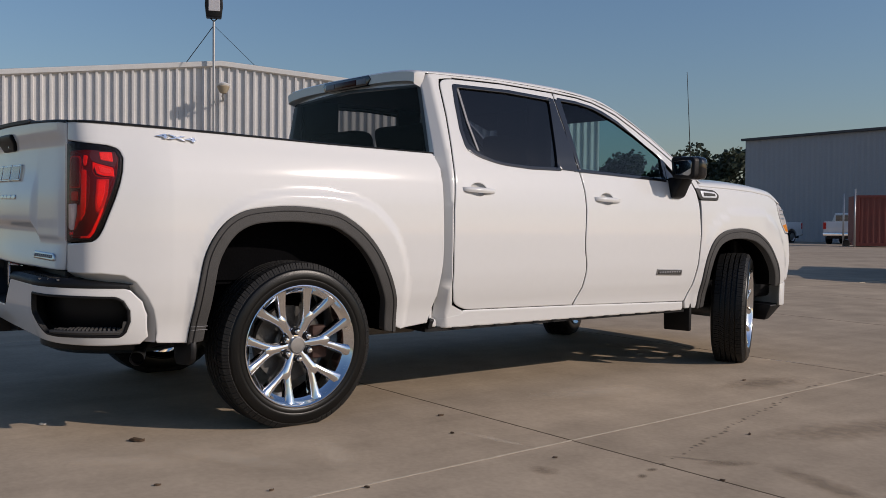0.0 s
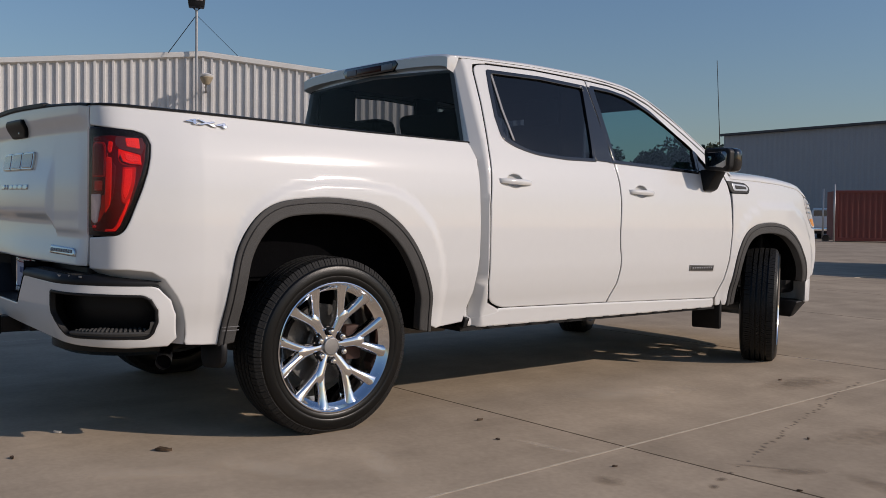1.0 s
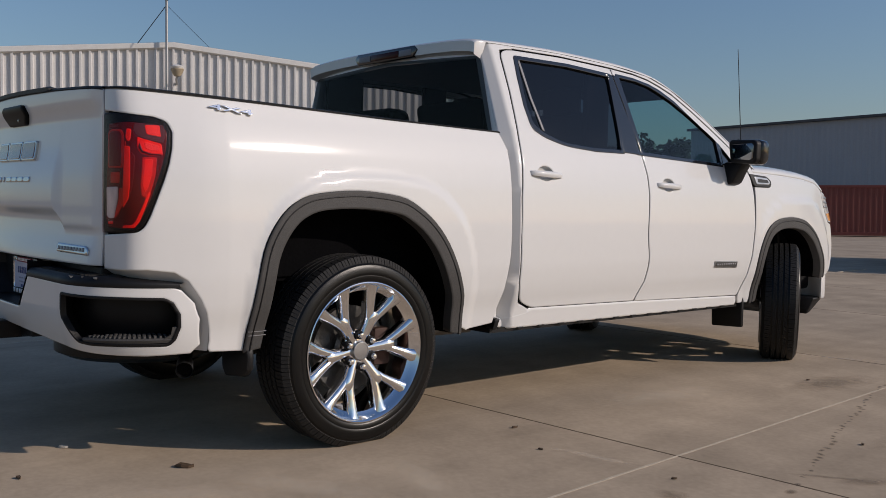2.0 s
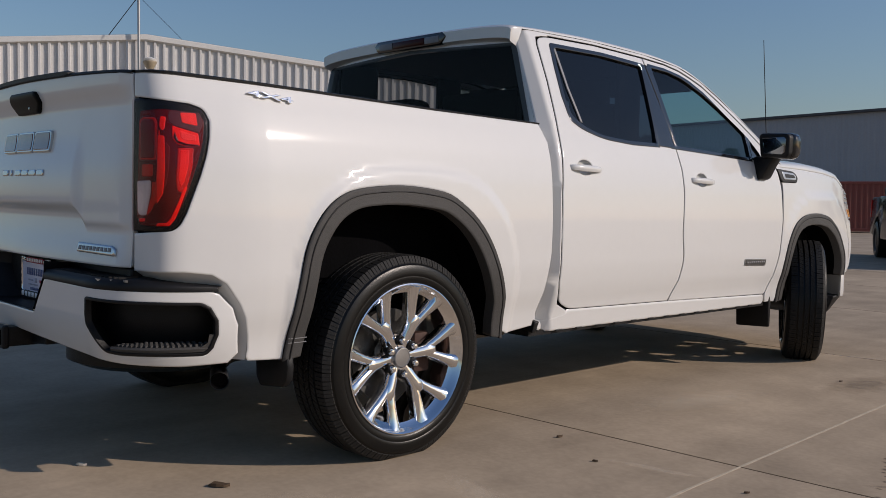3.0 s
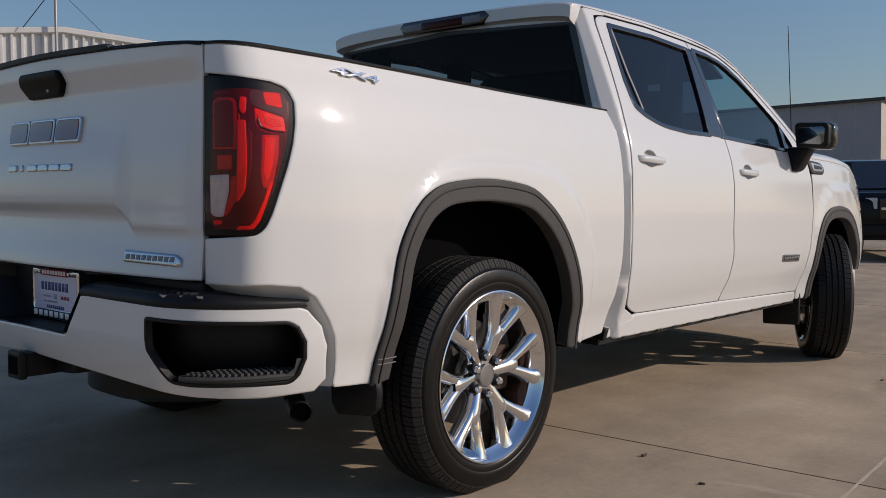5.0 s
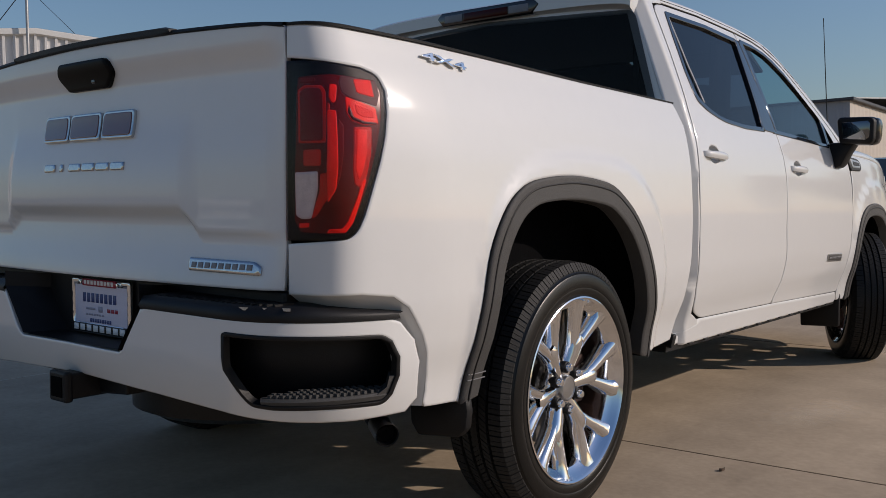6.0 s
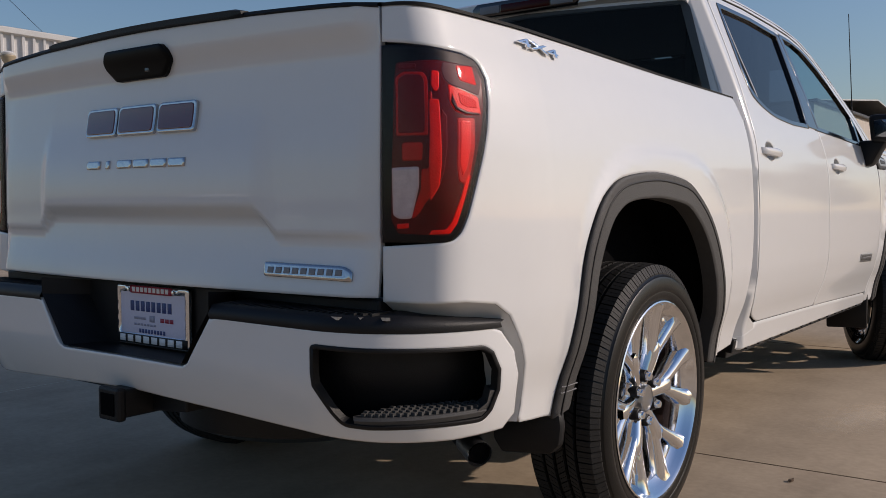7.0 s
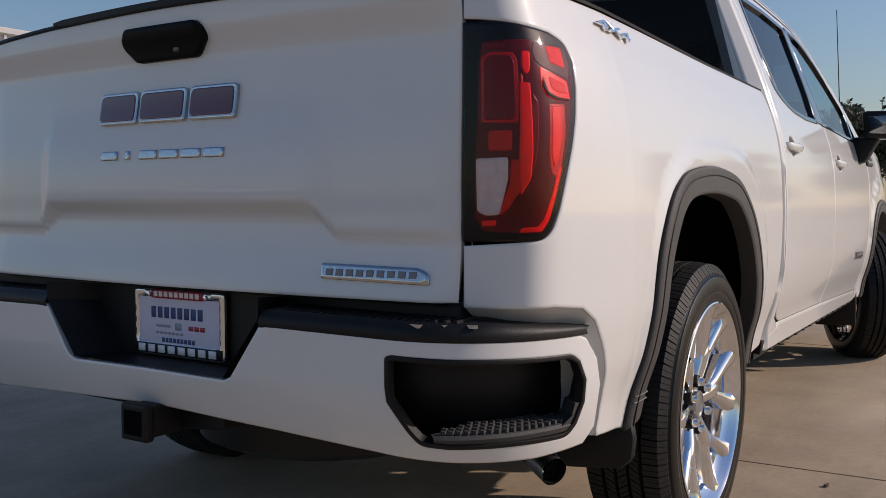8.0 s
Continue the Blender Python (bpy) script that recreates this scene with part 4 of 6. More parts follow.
# top pad: black tread plate between the bumper and the tailgate, open at the plate
for side in (1, -1):
    bm = bmesh.new()
    prev = None
    for u in np.linspace(0.372, 1.20, 34):
        o = bumper_surface(0.002)(np.array([u]), np.array([0.728]))[0][0]
        inx = o[0] * 0.93 if u > 0.66 else o[0]
        iny = min(-1.02, o[1] + 0.2) if u < 0.9 else o[1] + 0.06
        low = 1 - 0.8 * max(0.0, (u - 0.95) / 0.25)
        z = 0.722 + 0.010 * (1 - min(1, u / 1.16) ** 2)
        ring = [bm.verts.new((side * c[0], c[1], c[2])) for c in ((o[0], o[1] + 0.004, z - 0.012), (o[0], o[1] - 0.002, z), (o[0], o[1] + 0.012, z + 0.024 * low), (inx, iny, z + 0.030 * low), (inx, iny, z - 0.05))]
        if prev:
            for k in range(4):
                bm.faces.new((prev[k], prev[k + 1], ring[k + 1], ring[k]))
        prev = ring
    pad = part("step_pad", bm, BLACK, bumper, "black textured step pad", smooth=True, sharp=89)
    for i in range(22):
        x = 0.39 + i * 0.0205
        yy = float(bumper_surface()(np.array([x]), np.array([0.728]))[0][0][1])
        part("pad_rib", boxed(min(side * x, side * (x + 0.007)), max(side * x, side * (x + 0.007)), yy + 0.03, -1.07, 0.744, 0.7570), BLACK, pad)
# sun glints on the pad, put in as small bright metal bars
for x, y in ((0.740, -1.182), (0.785, -1.160), (0.835, -1.133)):
    part("pad_mark", prism([(x + 0.006, y + 0.003), (x + 0.026, y + 0.004), (x + 0.032, y + 0.011), (x + 0.012, y + 0.010)], "z", 0.743, 0.7500), SATIN, bumper)
# licence plate recess
RECESS = [(0.262, 0.5995), (0.370, 0.738), (0.370, 0.785), (-0.370, 0.785), (-0.370, 0.738), (-0.262, 0.5995)]
bm = bmesh.new()
fr = [bm.verts.new((p, -1.207, q)) for p, q in RECESS]
bk = [bm.verts.new((p * 0.86, -1.085, 0.60 + (q - 0.60) * 0.93)) for p, q in RECESS]
bm.faces.new(bk)
for i in range(6):
    if i != 2:
        bm.faces.new((fr[i], fr[(i + 1) % 6], bk[(i + 1) % 6], bk[i]))
part("plate_recess", bm, BLACK, bumper, "black plastic plate recess")
part("plate_shelf", boxed(-0.80, 0.80, -1.08, -1.02, 0.735, 0.780, 0.006), BLACK, bumper)

# ---- wheels ----
def wheel_meshes():
    """Tyre, rim and the pieces on it, about the origin with the axle along x and the outer face at +x."""
    out = {}
    R, W = 0.4095, 0.140
    prof = [(-W + 0.012, 0.298), (-W - 0.002, 0.312), (-W - 0.004, 0.345), (-W + 0.004, 0.372), (-0.126, 0.390), (-0.112, 0.404)]
    grooves = (-0.062, -0.020, 0.020, 0.062)
    for g in grooves:
        prof += [(g - 0.005, R), (g - 0.004, R - 0.006), (g + 0.004, R - 0.006), (g + 0.005, R)]
    prof += [(0.112, 0.404), (0.126, 0.390), (W - 0.005, 0.3765), (W - 0.002, 0.3755), (W + 0.001, 0.370), (W + 0.005, 0.345), (W + 0.004, 0.334), (W + 0.002, 0.331), (W + 0.003, 0.327), (W, 0.312), (W - 0.004, 0.304), (W - 0.012, 0.298)]
    bm = lathe(prof, 96)
    out["tyre"] = (bm, RUBBER)
    # tread blocks on five ribs, and lugs over both shoulders
    bm = bmesh.new()
    n = 78
    T = R + 0.0072
    bands = (((-0.131, 0.3865), (-0.112, 0.4115), (-0.066, T)), ((-0.054, T), (-0.026, T)), ((-0.014, T), (0.014, T)), ((0.026, T), (0.054, T)), ((0.066, T), (0.112, 0.4115), (0.131, 0.3865)))
    for k in range(n):
        for bi, band in enumerate(bands):
            a0 = 2 * math.pi * (k + 0.37 * bi) / n
            skew = 0.020 * (1 if bi % 2 else -1) if 0 < bi < 4 else 0.006
            for half in (0, 1):
                b0 = a0 + 2 * math.pi / n * (0.0 if half == 0 else 0.47)
                b1 = b0 + 2 * math.pi / n * (0.42 if half == 0 else 0.40)
                tops, lows = [], []
                for i, (x, r) in enumerate(band):
                    sk = skew * (2 * i / (len(band) - 1) - 1)
                    for a in (b0 + sk, b1 + sk):
                        tops.append(bm.verts.new((x, r * math.cos(a), r * math.sin(a))))
                        lows.append(bm.verts.new((x, (r - 0.009) * math.cos(a), (r - 0.009) * math.sin(a))))
                m = len(band)
                for i in range(m - 1):
                    bm.faces.new((tops[2 * i], tops[2 * i + 1], tops[2 * i + 3], tops[2 * i + 2]))
                    for c in (0, 1):
                        bm.faces.new((tops[2 * i + c], tops[2 * i + 2 + c], lows[2 * i + 2 + c], lows[2 * i + c]))
                for c in (0, 2 * m - 2):
                    bm.faces.new((tops[c], tops[c + 1], lows[c + 1], lows[c]))
    out["tread"] = (bm, TREADRUBBER)
    rim = [(-0.10, 0.285), (-0.112, 0.300), (-0.108, 0.303), (-0.09, 0.275), (0.02, 0.262), (0.105, 0.272), (0.122, 0.292), (0.134, 0.303), (0.140, 0.303), (0.142, 0.299), (0.134, 0.291), (0.118, 0.284), (0.10, 0.264), (0.02, 0.254), (-0.09, 0.268)]
    out["rim"] = (lathe(rim, 72), CHROME)
    # six forked spokes
    bm = bmesh.new()
    for k in range(6):
        a = radians(66 + 60 * k)
        ca, sa = math.cos(a), math.sin(a)

        def put(rows_in, xf):
            """a bar with a flat face and bevelled flanks"""
            rows = []
            for (r, t, w), x in zip(rows_in, xf):
                c = Vector((0, r * ca - t * sa, r * sa + t * ca))
                tang = Vector((0, -sa, ca)) * w
                rows.append([bm.verts.new(c + tang * s + Vector((dx, 0, 0))) for s, dx in ((-1.08, x - 0.050), (-1, x - 0.012), (-0.50, x), (0.50, x), (1, x - 0.012), (1.08, x - 0.050))])
            for p, q in zip(rows, rows[1:]):
                for i in range(5):
                    bm.faces.new((p[i], p[i + 1], q[i + 1], q[i]))
                bm.faces.new((p[5], p[0], q[0], q[5]))
        put([(0.040, 0, 0.026), (0.085, 0, 0.0240), (0.115, 0, 0.0245), (0.140, 0, 0.0285), (0.160, 0, 0.0310), (0.178, 0, 0.0240)], (0.088, 0.0960, 0.1020, 0.1050, 0.1070, 0.1035))
        for sg in (1, -1):
            rows = [(0.110, sg * 0.008, 0.0140), (0.138, sg * 0.0130, 0.0165), (0.166, sg * 0.0210, 0.0200), (0.198, sg * 0.0360, 0.0220), (0.236, sg * 0.0560, 0.0250), (0.264, sg * 0.0715, 0.0295), (0.280, sg * 0.0790, 0.0350), (0.293, sg * 0.0830, 0.0430)]
            put(rows, (0.0955, 0.0995, 0.1045, 0.1095, 0.1165, 0.1235, 0.1285, 0.133))
    out["spoke"] = (bm, CHROME)
    bm = lathe([(0.03, 0.094), (0.064, 0.092), (0.080, 0.086), (0.086, 0.070), (0.088, 0.045), (0.084, 0.0401)], 40)
    out["hub"] = (bm, CHROME)
    out["centre_cap"] = (lathe([(0.078, 0.042), (0.098, 0.0415), (0.101, 0.039), (0.1015, 0.036), (0.0995, 0.0345), (0.1005, 0.0005)], 32), SATIN)
    out["lug_seat"] = (lathe([(0.070, 0.0190), (0.098, 0.0190), (0.100, 0.0165), (0.095, 0.0140)], 20), BLACK)
    out["lug_nut"] = (lathe([(0.070, 0.0135), (0.110, 0.0130), (0.115, 0.010), (0.117, 0.0008)], 12), CHROME)
    out["brake_disc"] = (lathe([(0.00, 0.08), (0.012, 0.185), (0.012, 0.190), (-0.02, 0.190), (-0.02, 0.06)], 40), STEEL)
    bm = boxed(-0.04, 0.042, 0.115, 0.205, -0.085, 0.085, 0.015)
    out["brake_caliper"] = (bm, RUST)
    return out


def wheel(name, at, rz, side):
    hub = new(name)
    hub.parent = truck
    hub.matrix_basis = pose(*at, 0, 0, rz)
    for nm, (me, mt, sm) in WHEEL.items():
        turned = pose(0, 0, 0, 0, 0, 0 if side > 0 else 180)
        for k in range(6 if nm in ("lug_seat", "lug_nut") else 1):
            ob = new(nm, me)
            ob.parent = hub
            a = radians(96 + 60 * k)
            ob.matrix_basis = turned @ (pose(0, 0.070 * math.cos(a), 0.070 * math.sin(a)) if nm.startswith("lug") else Matrix())
    return hub


WHEEL = {}
for nm, (bm, mt) in wheel_meshes().items():
    me = bpy.data.meshes.new(nm)
    bmesh.ops.remove_doubles(bm, verts=bm.verts, dist=1e-5)
    bmesh.ops.recalc_face_normals(bm, faces=bm.faces)
    for e in bm.edges:
        e.smooth = len(e.link_faces) == 2 and e.calc_face_angle(3.0) < radians(58 if nm == "spoke" else 40)
    for fc in bm.faces:
        fc.smooth = nm not in ("tread",)
    if nm in ("tyre", "tread"):  # the tyre flattens where it bears on the ground
        for v in bm.verts:
            v.co.x = 0.14 - (0.14 - v.co.x) * 0.87
            v.co.z = max(v.co.z, -0.3965)
    bm.to_mesh(me)
    bm.free()
    me.materials.append(mt)
    WHEEL[nm] = (me, mt, True)
STEER = 29
for side in (1, -1):
    wheel("rear_wheel", (side * 0.874, -0.020, 0.398), 0, side)
    wheel("front_wheel", (side * 0.870, 3.745, 0.398), STEER, side)

# ---- small parts on the sides ----
for side in (1, -1):
    # door handles
    for y0, z0 in HANDLES:
        x = float(flank_x(y0 + 0.11, z0))
        bm = bmesh.new()
        rows = []
        for i in range(13):
            t = i / 12
            y = y0 + 0.252 * t
            lift = 0.038 * math.sin(math.pi * min(1, max(0, t))) ** 0.45
            hh = 0.012 + 0.005 * math.sin(math.pi * t)
            rows.append([bm.verts.new((side * (x - 0.005 + lift * k), y, z0 - 0.006 * t + hh * s)) for k, s in ((0.2, -1), (0.85, -0.9), (1.0, -0.3), (1.0, 0.35), (0.8, 0.9), (0.2, 1))])
        for p, q in zip(rows, rows[1:]):
            for a in range(5):
                bm.faces.new((p[a], p[a + 1], q[a + 1], q[a]))
        bm.faces.new(rows[0]), bm.faces.new(rows[-1])
        hd = part("door_handle", bm, WHITE, truck, smooth=True, sharp=50)
        bm = bmesh.new()
        rings = []
        for k, dip in ((1.04, -0.002), (1.0, -0.008), (0.85, -0.020), (0.5, -0.027), (0.1, -0.029)):
            ring = []
            for a in range(20):
                yy, zz = y0 + 0.122 + 0.060 * k * math.cos(a * math.pi / 10), z0 + 0.002 + 0.038 * k * math.sin(a * math.pi / 10)
                ring.append(bm.verts.new((side * (float(flank_x(yy, zz)) + dip), yy, zz)))
            rings.append(ring)
        for p, q in zip(rings, rings[1:]):
            for a in range(20):
                bm.faces.new((p[a], p[(a + 1) % 20], q[(a + 1) % 20], q[a]))
        bm.faces.new(rings[-1])
        part("handle_cup", bm, WHITE, hd, smooth=True, sharp=80)
    # door badge
    bd = panel("door_badge", rounded([(2.694, 0.680, 0.006), (2.962, 0.672, 0.006), (2.962, 0.714, 0.006), (2.694, 0.722, 0.006)]), flank_surface(0.006), SATIN, truck, 0.04, roll=0.002, lip=0.004, depth=0.008, side=side, label="grey trim badge with a bright rim")
    panel("badge_face", [(2.702, 0.687), (2.954, 0.679), (2.954, 0.707), (2.702, 0.715)], flank_surface(0.0068), TRIM, bd, 0.04, roll=0, lip=0.003, depth=0.002, side=side)
    for i in range(9):
        y0 = 2.718 + i * 0.0255
        panel("badge_bar", [(y0, 0.692), (y0 + 0.017, 0.692), (y0 + 0.017, 0.703), (y0, 0.703)], flank_surface(0.0075), GREYTRIM, bd, 0.04, roll=0, lip=0.002, depth=0.002, side=side)
    # fender vent
    vt = panel("fender_vent", rounded([(3.118, 1.284, 0.01), (3.338, 1.274, 0.03), (3.383, 1.240, 0.02), (3.366, 1.200, 0.02), (3.150, 1.198, 0.03)]), flank_surface(0.010), BLACK, truck, 0.03, roll=0.005, lip=0.006, depth=0.012, side=side, label="black fender vent with a bright insert")
    panel("vent_insert", rounded([(3.163, 1.268, 0.01), (3.328, 1.260, 0.015), (3.356, 1.238, 0.01), (3.340, 1.216, 0.01), (3.178, 1.215, 0.015)]), flank_surface(0.0125), SATIN, vt, 0.03, roll=0.002, lip=0.004, depth=0.004, side=side)
    panel("vent_face", rounded([(3.196, 1.254, 0.006), (3.323, 1.248, 0.006), (3.334, 1.230, 0.006), (3.200, 1.229, 0.006)]), flank_surface(0.0138), BLACK, vt, 0.03, roll=0.0, lip=0.003, depth=0.002, side=side)
    # mirrors
    mr = part("side_mirror", prism([(side * 1.022, 1.338), (side * 1.006, 1.468), (side * 1.022, 1.484), (side * 1.185, 1.478), (side * 1.205, 1.460), (side * 1.203, 1.352), (side * 1.180, 1.328)], "y", 2.80, 2.89, 0.014, 3), BLACK, truck, "black door mirror", smooth=True)
    part("mirror_cap", prism([(side * 1.025, 1.334), (side * 1.012, 1.472), (side * 1.028, 1.488), (side * 1.196, 1.483), (side * 1.222, 1.458), (side * 1.219, 1.352), (side * 1.192, 1.325)], "y", 2.845, 2.935, 0.026, 3), GLOSSBLACK, mr, smooth=True)
    glass_bm = prism([(side * 1.044, 1.362), (side * 1.034, 1.452), (side * 1.170, 1.458), (side * 1.184, 1.444), (side * 1.181, 1.366), (side * 1.160, 1.352)], "y", 2.796, 2.806, 0.003)
    part("mirror_glass", glass_bm, material("mirror_silver", (0.22, 0.23, 0.24), 0.02, 1.0) if side > 0 else bpy.data.materials["mirror_silver"], mr, smooth=True)
    part("mirror_foot", prism([(side * 0.955, 1.345), (side * 1.100, 1.348), (side * 1.062, 1.285), (side * 1.028, 1.215), (side * 0.998, 1.200), (side * 0.960, 1.215)], "y", 2.835, 2.950, 0.014, 2), BLACK, mr, smooth=True)
    # bed rail cap
    bm = bmesh.new()
    prev = None
    for u in [*np.linspace(END + 0.003, -0.67, 20), *np.linspace(-0.62, 0.835, 24)]:
        zt = float(np.interp(u, [END, -0.97, -0.44, 0.136, 0.835], [1.433, 1.431, 1.421, 1.407, 1.398]))
        ring = []
        for out, dz in ((0.0, -0.004), (0.001, 0.003), (-0.012, 0.007), (-0.11, 0.007), (-0.115, -0.03)):
            q = flank_surface(out)(np.array([u]), np.array([1.41]))[0][0]
            ring.append(bm.verts.new((side * q[0], q[1], zt + dz)))
        if prev:
            for a in range(4):
                bm.faces.new((prev[a], prev[a + 1], ring[a + 1], ring[a]))
        prev = ring
    part("bed_rail_cap", bm, BLACK, truck, "black plastic bed rail cap", smooth=True)
    part("bed_inner_wall", boxed(min(side * 0.80, side * 0.815), max(side * 0.80, side * 0.815), -1.0, 0.83, 0.72, 1.40), LINER, truck)
    # mud flaps
    part("mud_flap", prism([(side * 0.765, 0.46), (side * 0.975, 0.46), (side * 0.982, 0.42), (side * 0.976, 0.368), (side * 0.948, 0.342), (side * 0.80, 0.325), (side * 0.772, 0.36)], "y", -0.578, -0.546, 0.010), BLACK, truck, smooth=True)
    for z in (0.507, 0.523):
        panel("trim_seam", [(-0.578, z), (-0.500, z), (-0.500, z + 0.003), (-0.578, z + 0.003)], flank_surface(0.0125), GREYTRIM, truck, 0.03, roll=0.0, lip=0.001, depth=0.003, side=side)
    part("mud_flap", prism([(side * 0.72, 0.50), (side * 0.955, 0.50), (side * 0.955, 0.265), (side * 0.73, 0.255)], "y", 3.13, 3.16, 0.010), BLACK, truck, smooth=True)
    # running gear under the body
    part("frame_rail", boxed(min(side * 0.36, side * 0.46), max(side * 0.36, side * 0.46), -0.92, 4.3, 0.44, 0.58, 0.01), BLACK, truck)
    part("rocker_underside", boxed(min(side * 0.55, side * 0.93), max(side * 0.55, side * 0.93), 0.80, 3.1, 0.405, 0.43), BLACK, truck)

# ---- bed, floor, axles ----
part("bed_floor", boxed(-0.80, 0.80, -1.02, 0.83, 0.70, 0.74), LINER, truck)
part("bed_front_wall", boxed(-0.93, 0.93, 0.825, 0.845, 0.48, 1.385, 0.004), WHITE, truck)
part("underbody", boxed(-0.72, 0.72, 0.80, 4.2, 0.44, 0.60), BLACK, truck)
# unseen box, added to cut the light that reaches the ground below
part("bed_underside", boxed(-0.74, 0.74, -0.98, 0.80, 0.60, 0.70), LINER, truck)
part("rear_axle", tube([(-0.80, 0, 0.40), (-0.16, 0, 0.40), (-0.10, 0, 0.40), (0, 0, 0.40), (0.10, 0, 0.40), (0.16, 0, 0.40), (0.80, 0, 0.40)], [0.05, 0.05, 0.11, 0.16, 0.11, 0.05, 0.05], 16), STEEL, truck, smooth=True)
part("front_axle", tube([(-0.80, 3.745, 0.36), (0.80, 3.745, 0.36)], 0.05, 10), STEEL, truck, smooth=True)
spare = lathe([(-0.11, 0.26), (-0.125, 0.32), (-0.10, 0.375), (0.10, 0.375), (0.125, 0.32), (0.11, 0.26)], 40, "z")
for v in spare.verts:
    v.co += Vector((0.10, -0.62, 0.46))
part("spare_tyre", spare, RUBBER, truck, "black spare tyre slung under the bed", smooth=True)
ex = part("exhaust_tip", tube([(0.66, -0.26, 0.435), (0.665, -0.50, 0.437), (0.69, -0.63, 0.434), (0.735, -0.715, 0.421), (0.872, -0.788, 0.378)], 0.029, 20, False), BLACK, truck, "dark exhaust pipe with a dull steel tip", smooth=True)
part("exhaust_bore", tube([(0.760, -0.729, 0.413), (0.862, -0.783, 0.381)], 0.0252, 20, True), LINER, ex, smooth=True)
part("tip_ring", tube([(0.812, -0.756, 0.397), (0.874, -0.789, 0.3775)], [0.0312, 0.0325], 24, False), SATIN, ex, smooth=True)
part("tip_edge", tube([(0.8705, -0.7872, 0.3786), (0.8745, -0.7893, 0.3773)], [0.0328, 0.0328], 24, False), CHROME, ex, smooth=True)
part("muffler", tube([(0.66, -0.25, 0.42), (0.66, 0.9, 0.42)], 0.05, 12), STEEL, truck, smooth=True)
# hitch receiver
hitch = part("hitch_receiver", boxed(-0.038, 0.038, -1.22, -0.9, 0.432, 0.508, 0.006), BLACK, truck, "black square tow hitch receiver")
part("receiver_collar", boxed(-0.046, 0.046, -1.242, -1.215, 0.425, 0.515, 0.008), BLACK, hitch)
# the bore is not hollow: a near-black block carries its shade
part("receiver_bore", boxed(-0.029, 0.029, -1.2445, -1.235, 0.441, 0.499), LINER, hitch)
part("hitch_bar", boxed(-0.50, 0.50, -1.06, -0.98, 0.45, 0.52, 0.012), BLACK, hitch)
part("hitch_gusset", prism([(-0.05, 0.43), (0.18, 0.45), (0.18, 0.51), (-0.05, 0.51)], "y", -1.13, -1.05, 0.006), BLACK, hitch)
# antenna
ant = part("antenna", tube([(0.831, 3.27, 1.30), (0.827, 3.263, 1.45), (0.800, 3.222, 2.125)], [0.005, 0.0032, 0.0022], 8), BLACK, truck, "thin black whip antenna", smooth=True)
part("antenna_base", tube([(0.831, 3.27, 1.285), (0.831, 3.27, 1.315)], [0.018, 0.008], 12), BLACK, ant, smooth=True)

# four-wheel-drive badge: raised bright characters on both bed sides
for side in (1, -1):
    cu = bpy.data.curves.new("text", "FONT")
    cu.body, cu.size, cu.extrude, cu.bevel_depth, cu.align_x, cu.align_y = "4X4", 0.050, 0.004, 0.0012, "CENTER", "CENTER"
    tmp = new("drive_badge_text", cu)
    dg = bpy.context.evaluated_depsgraph_get()
    me = bpy.data.meshes.new_from_object(tmp.evaluated_get(dg))
    bpy.data.objects.remove(tmp)
    me.name = "drive_badge"
    for v in me.vertices:
        a, b, c = v.co
        y = -0.640 + side * a * 2.15
        z = 1.382 - 0.07 * (y + 0.64) + b * 0.60
        p = flank_surface(0.003)(np.array([y]), np.array([z]))[0][0]
        v.co = (side * (p[0] + c + 0.003), y, z)
    ob = finish("drive_badge", me, CHROME, truck, "bright raised drive badge")

# plate with its frame, plain bars for the lettering
PLATEBASE = material("plate_face", (0.55, 0.58, 0.74), 0.3, coat=0.4, vary=0.05, scale=12)
PLATEBLUE = material("plate_blue", (0.03, 0.06, 0.20), 0.4, vary=0.1, scale=20)
PLATERED = material("plate_red", (0.32, 0.02, 0.05), 0.4, vary=0.1, scale=20)
PLATEWHITE = material("plate_white", (0.80, 0.80, 0.80), 0.4, vary=0.05, scale=20)
PLATEGREY = material("plate_grey", (0.30, 0.32, 0.42), 0.4, vary=0.1, scale=20)
PLATEFRAME = material("plate_frame", (0.72, 0.72, 0.72), 0.12, 0.9, vary=0.05, scale=20)
plate = part("licence_plate", boxed(-0.152, 0.152, -1.100, -1.094, 0.6110, 0.7650, 0.002), PLATEBASE, truck, "pale blue dealer plate in a bright frame")
FRM = rounded([(-0.160, 0.6050, 0.012), (0.160, 0.6050, 0.012), (0.160, 0.7710, 0.012), (-0.160, 0.7710, 0.012)])
def flat(y):
    def at(x, z):
        x, z = np.asarray(x, float), np.asarray(z, float)
        return np.stack([x, y + 0 * x, z], -1), 1.0
    return at
panel("plate_frame", FRM, flat(-1.104), PLATEFRAME, plate, 0.05, holes=[[(-0.142, 0.6350), (0.142, 0.6350), (0.142, 0.7510), (-0.142, 0.7510)]], depth=0.008)
panel("frame_base", [(-0.154, 0.6090), (0.154, 0.6090), (0.154, 0.6340), (-0.154, 0.6340)], flat(-1.1055), BLACK, plate, 0.05, roll=0, depth=0.002)
panel("frame_band", rounded([(-0.092, 0.7490, 0.004), (0.092, 0.7490, 0.004), (0.092, 0.7700, 0.006), (-0.092, 0.7700, 0.006)]), flat(-1.1055), PLATERED, plate, 0.05, roll=0, depth=0.002)
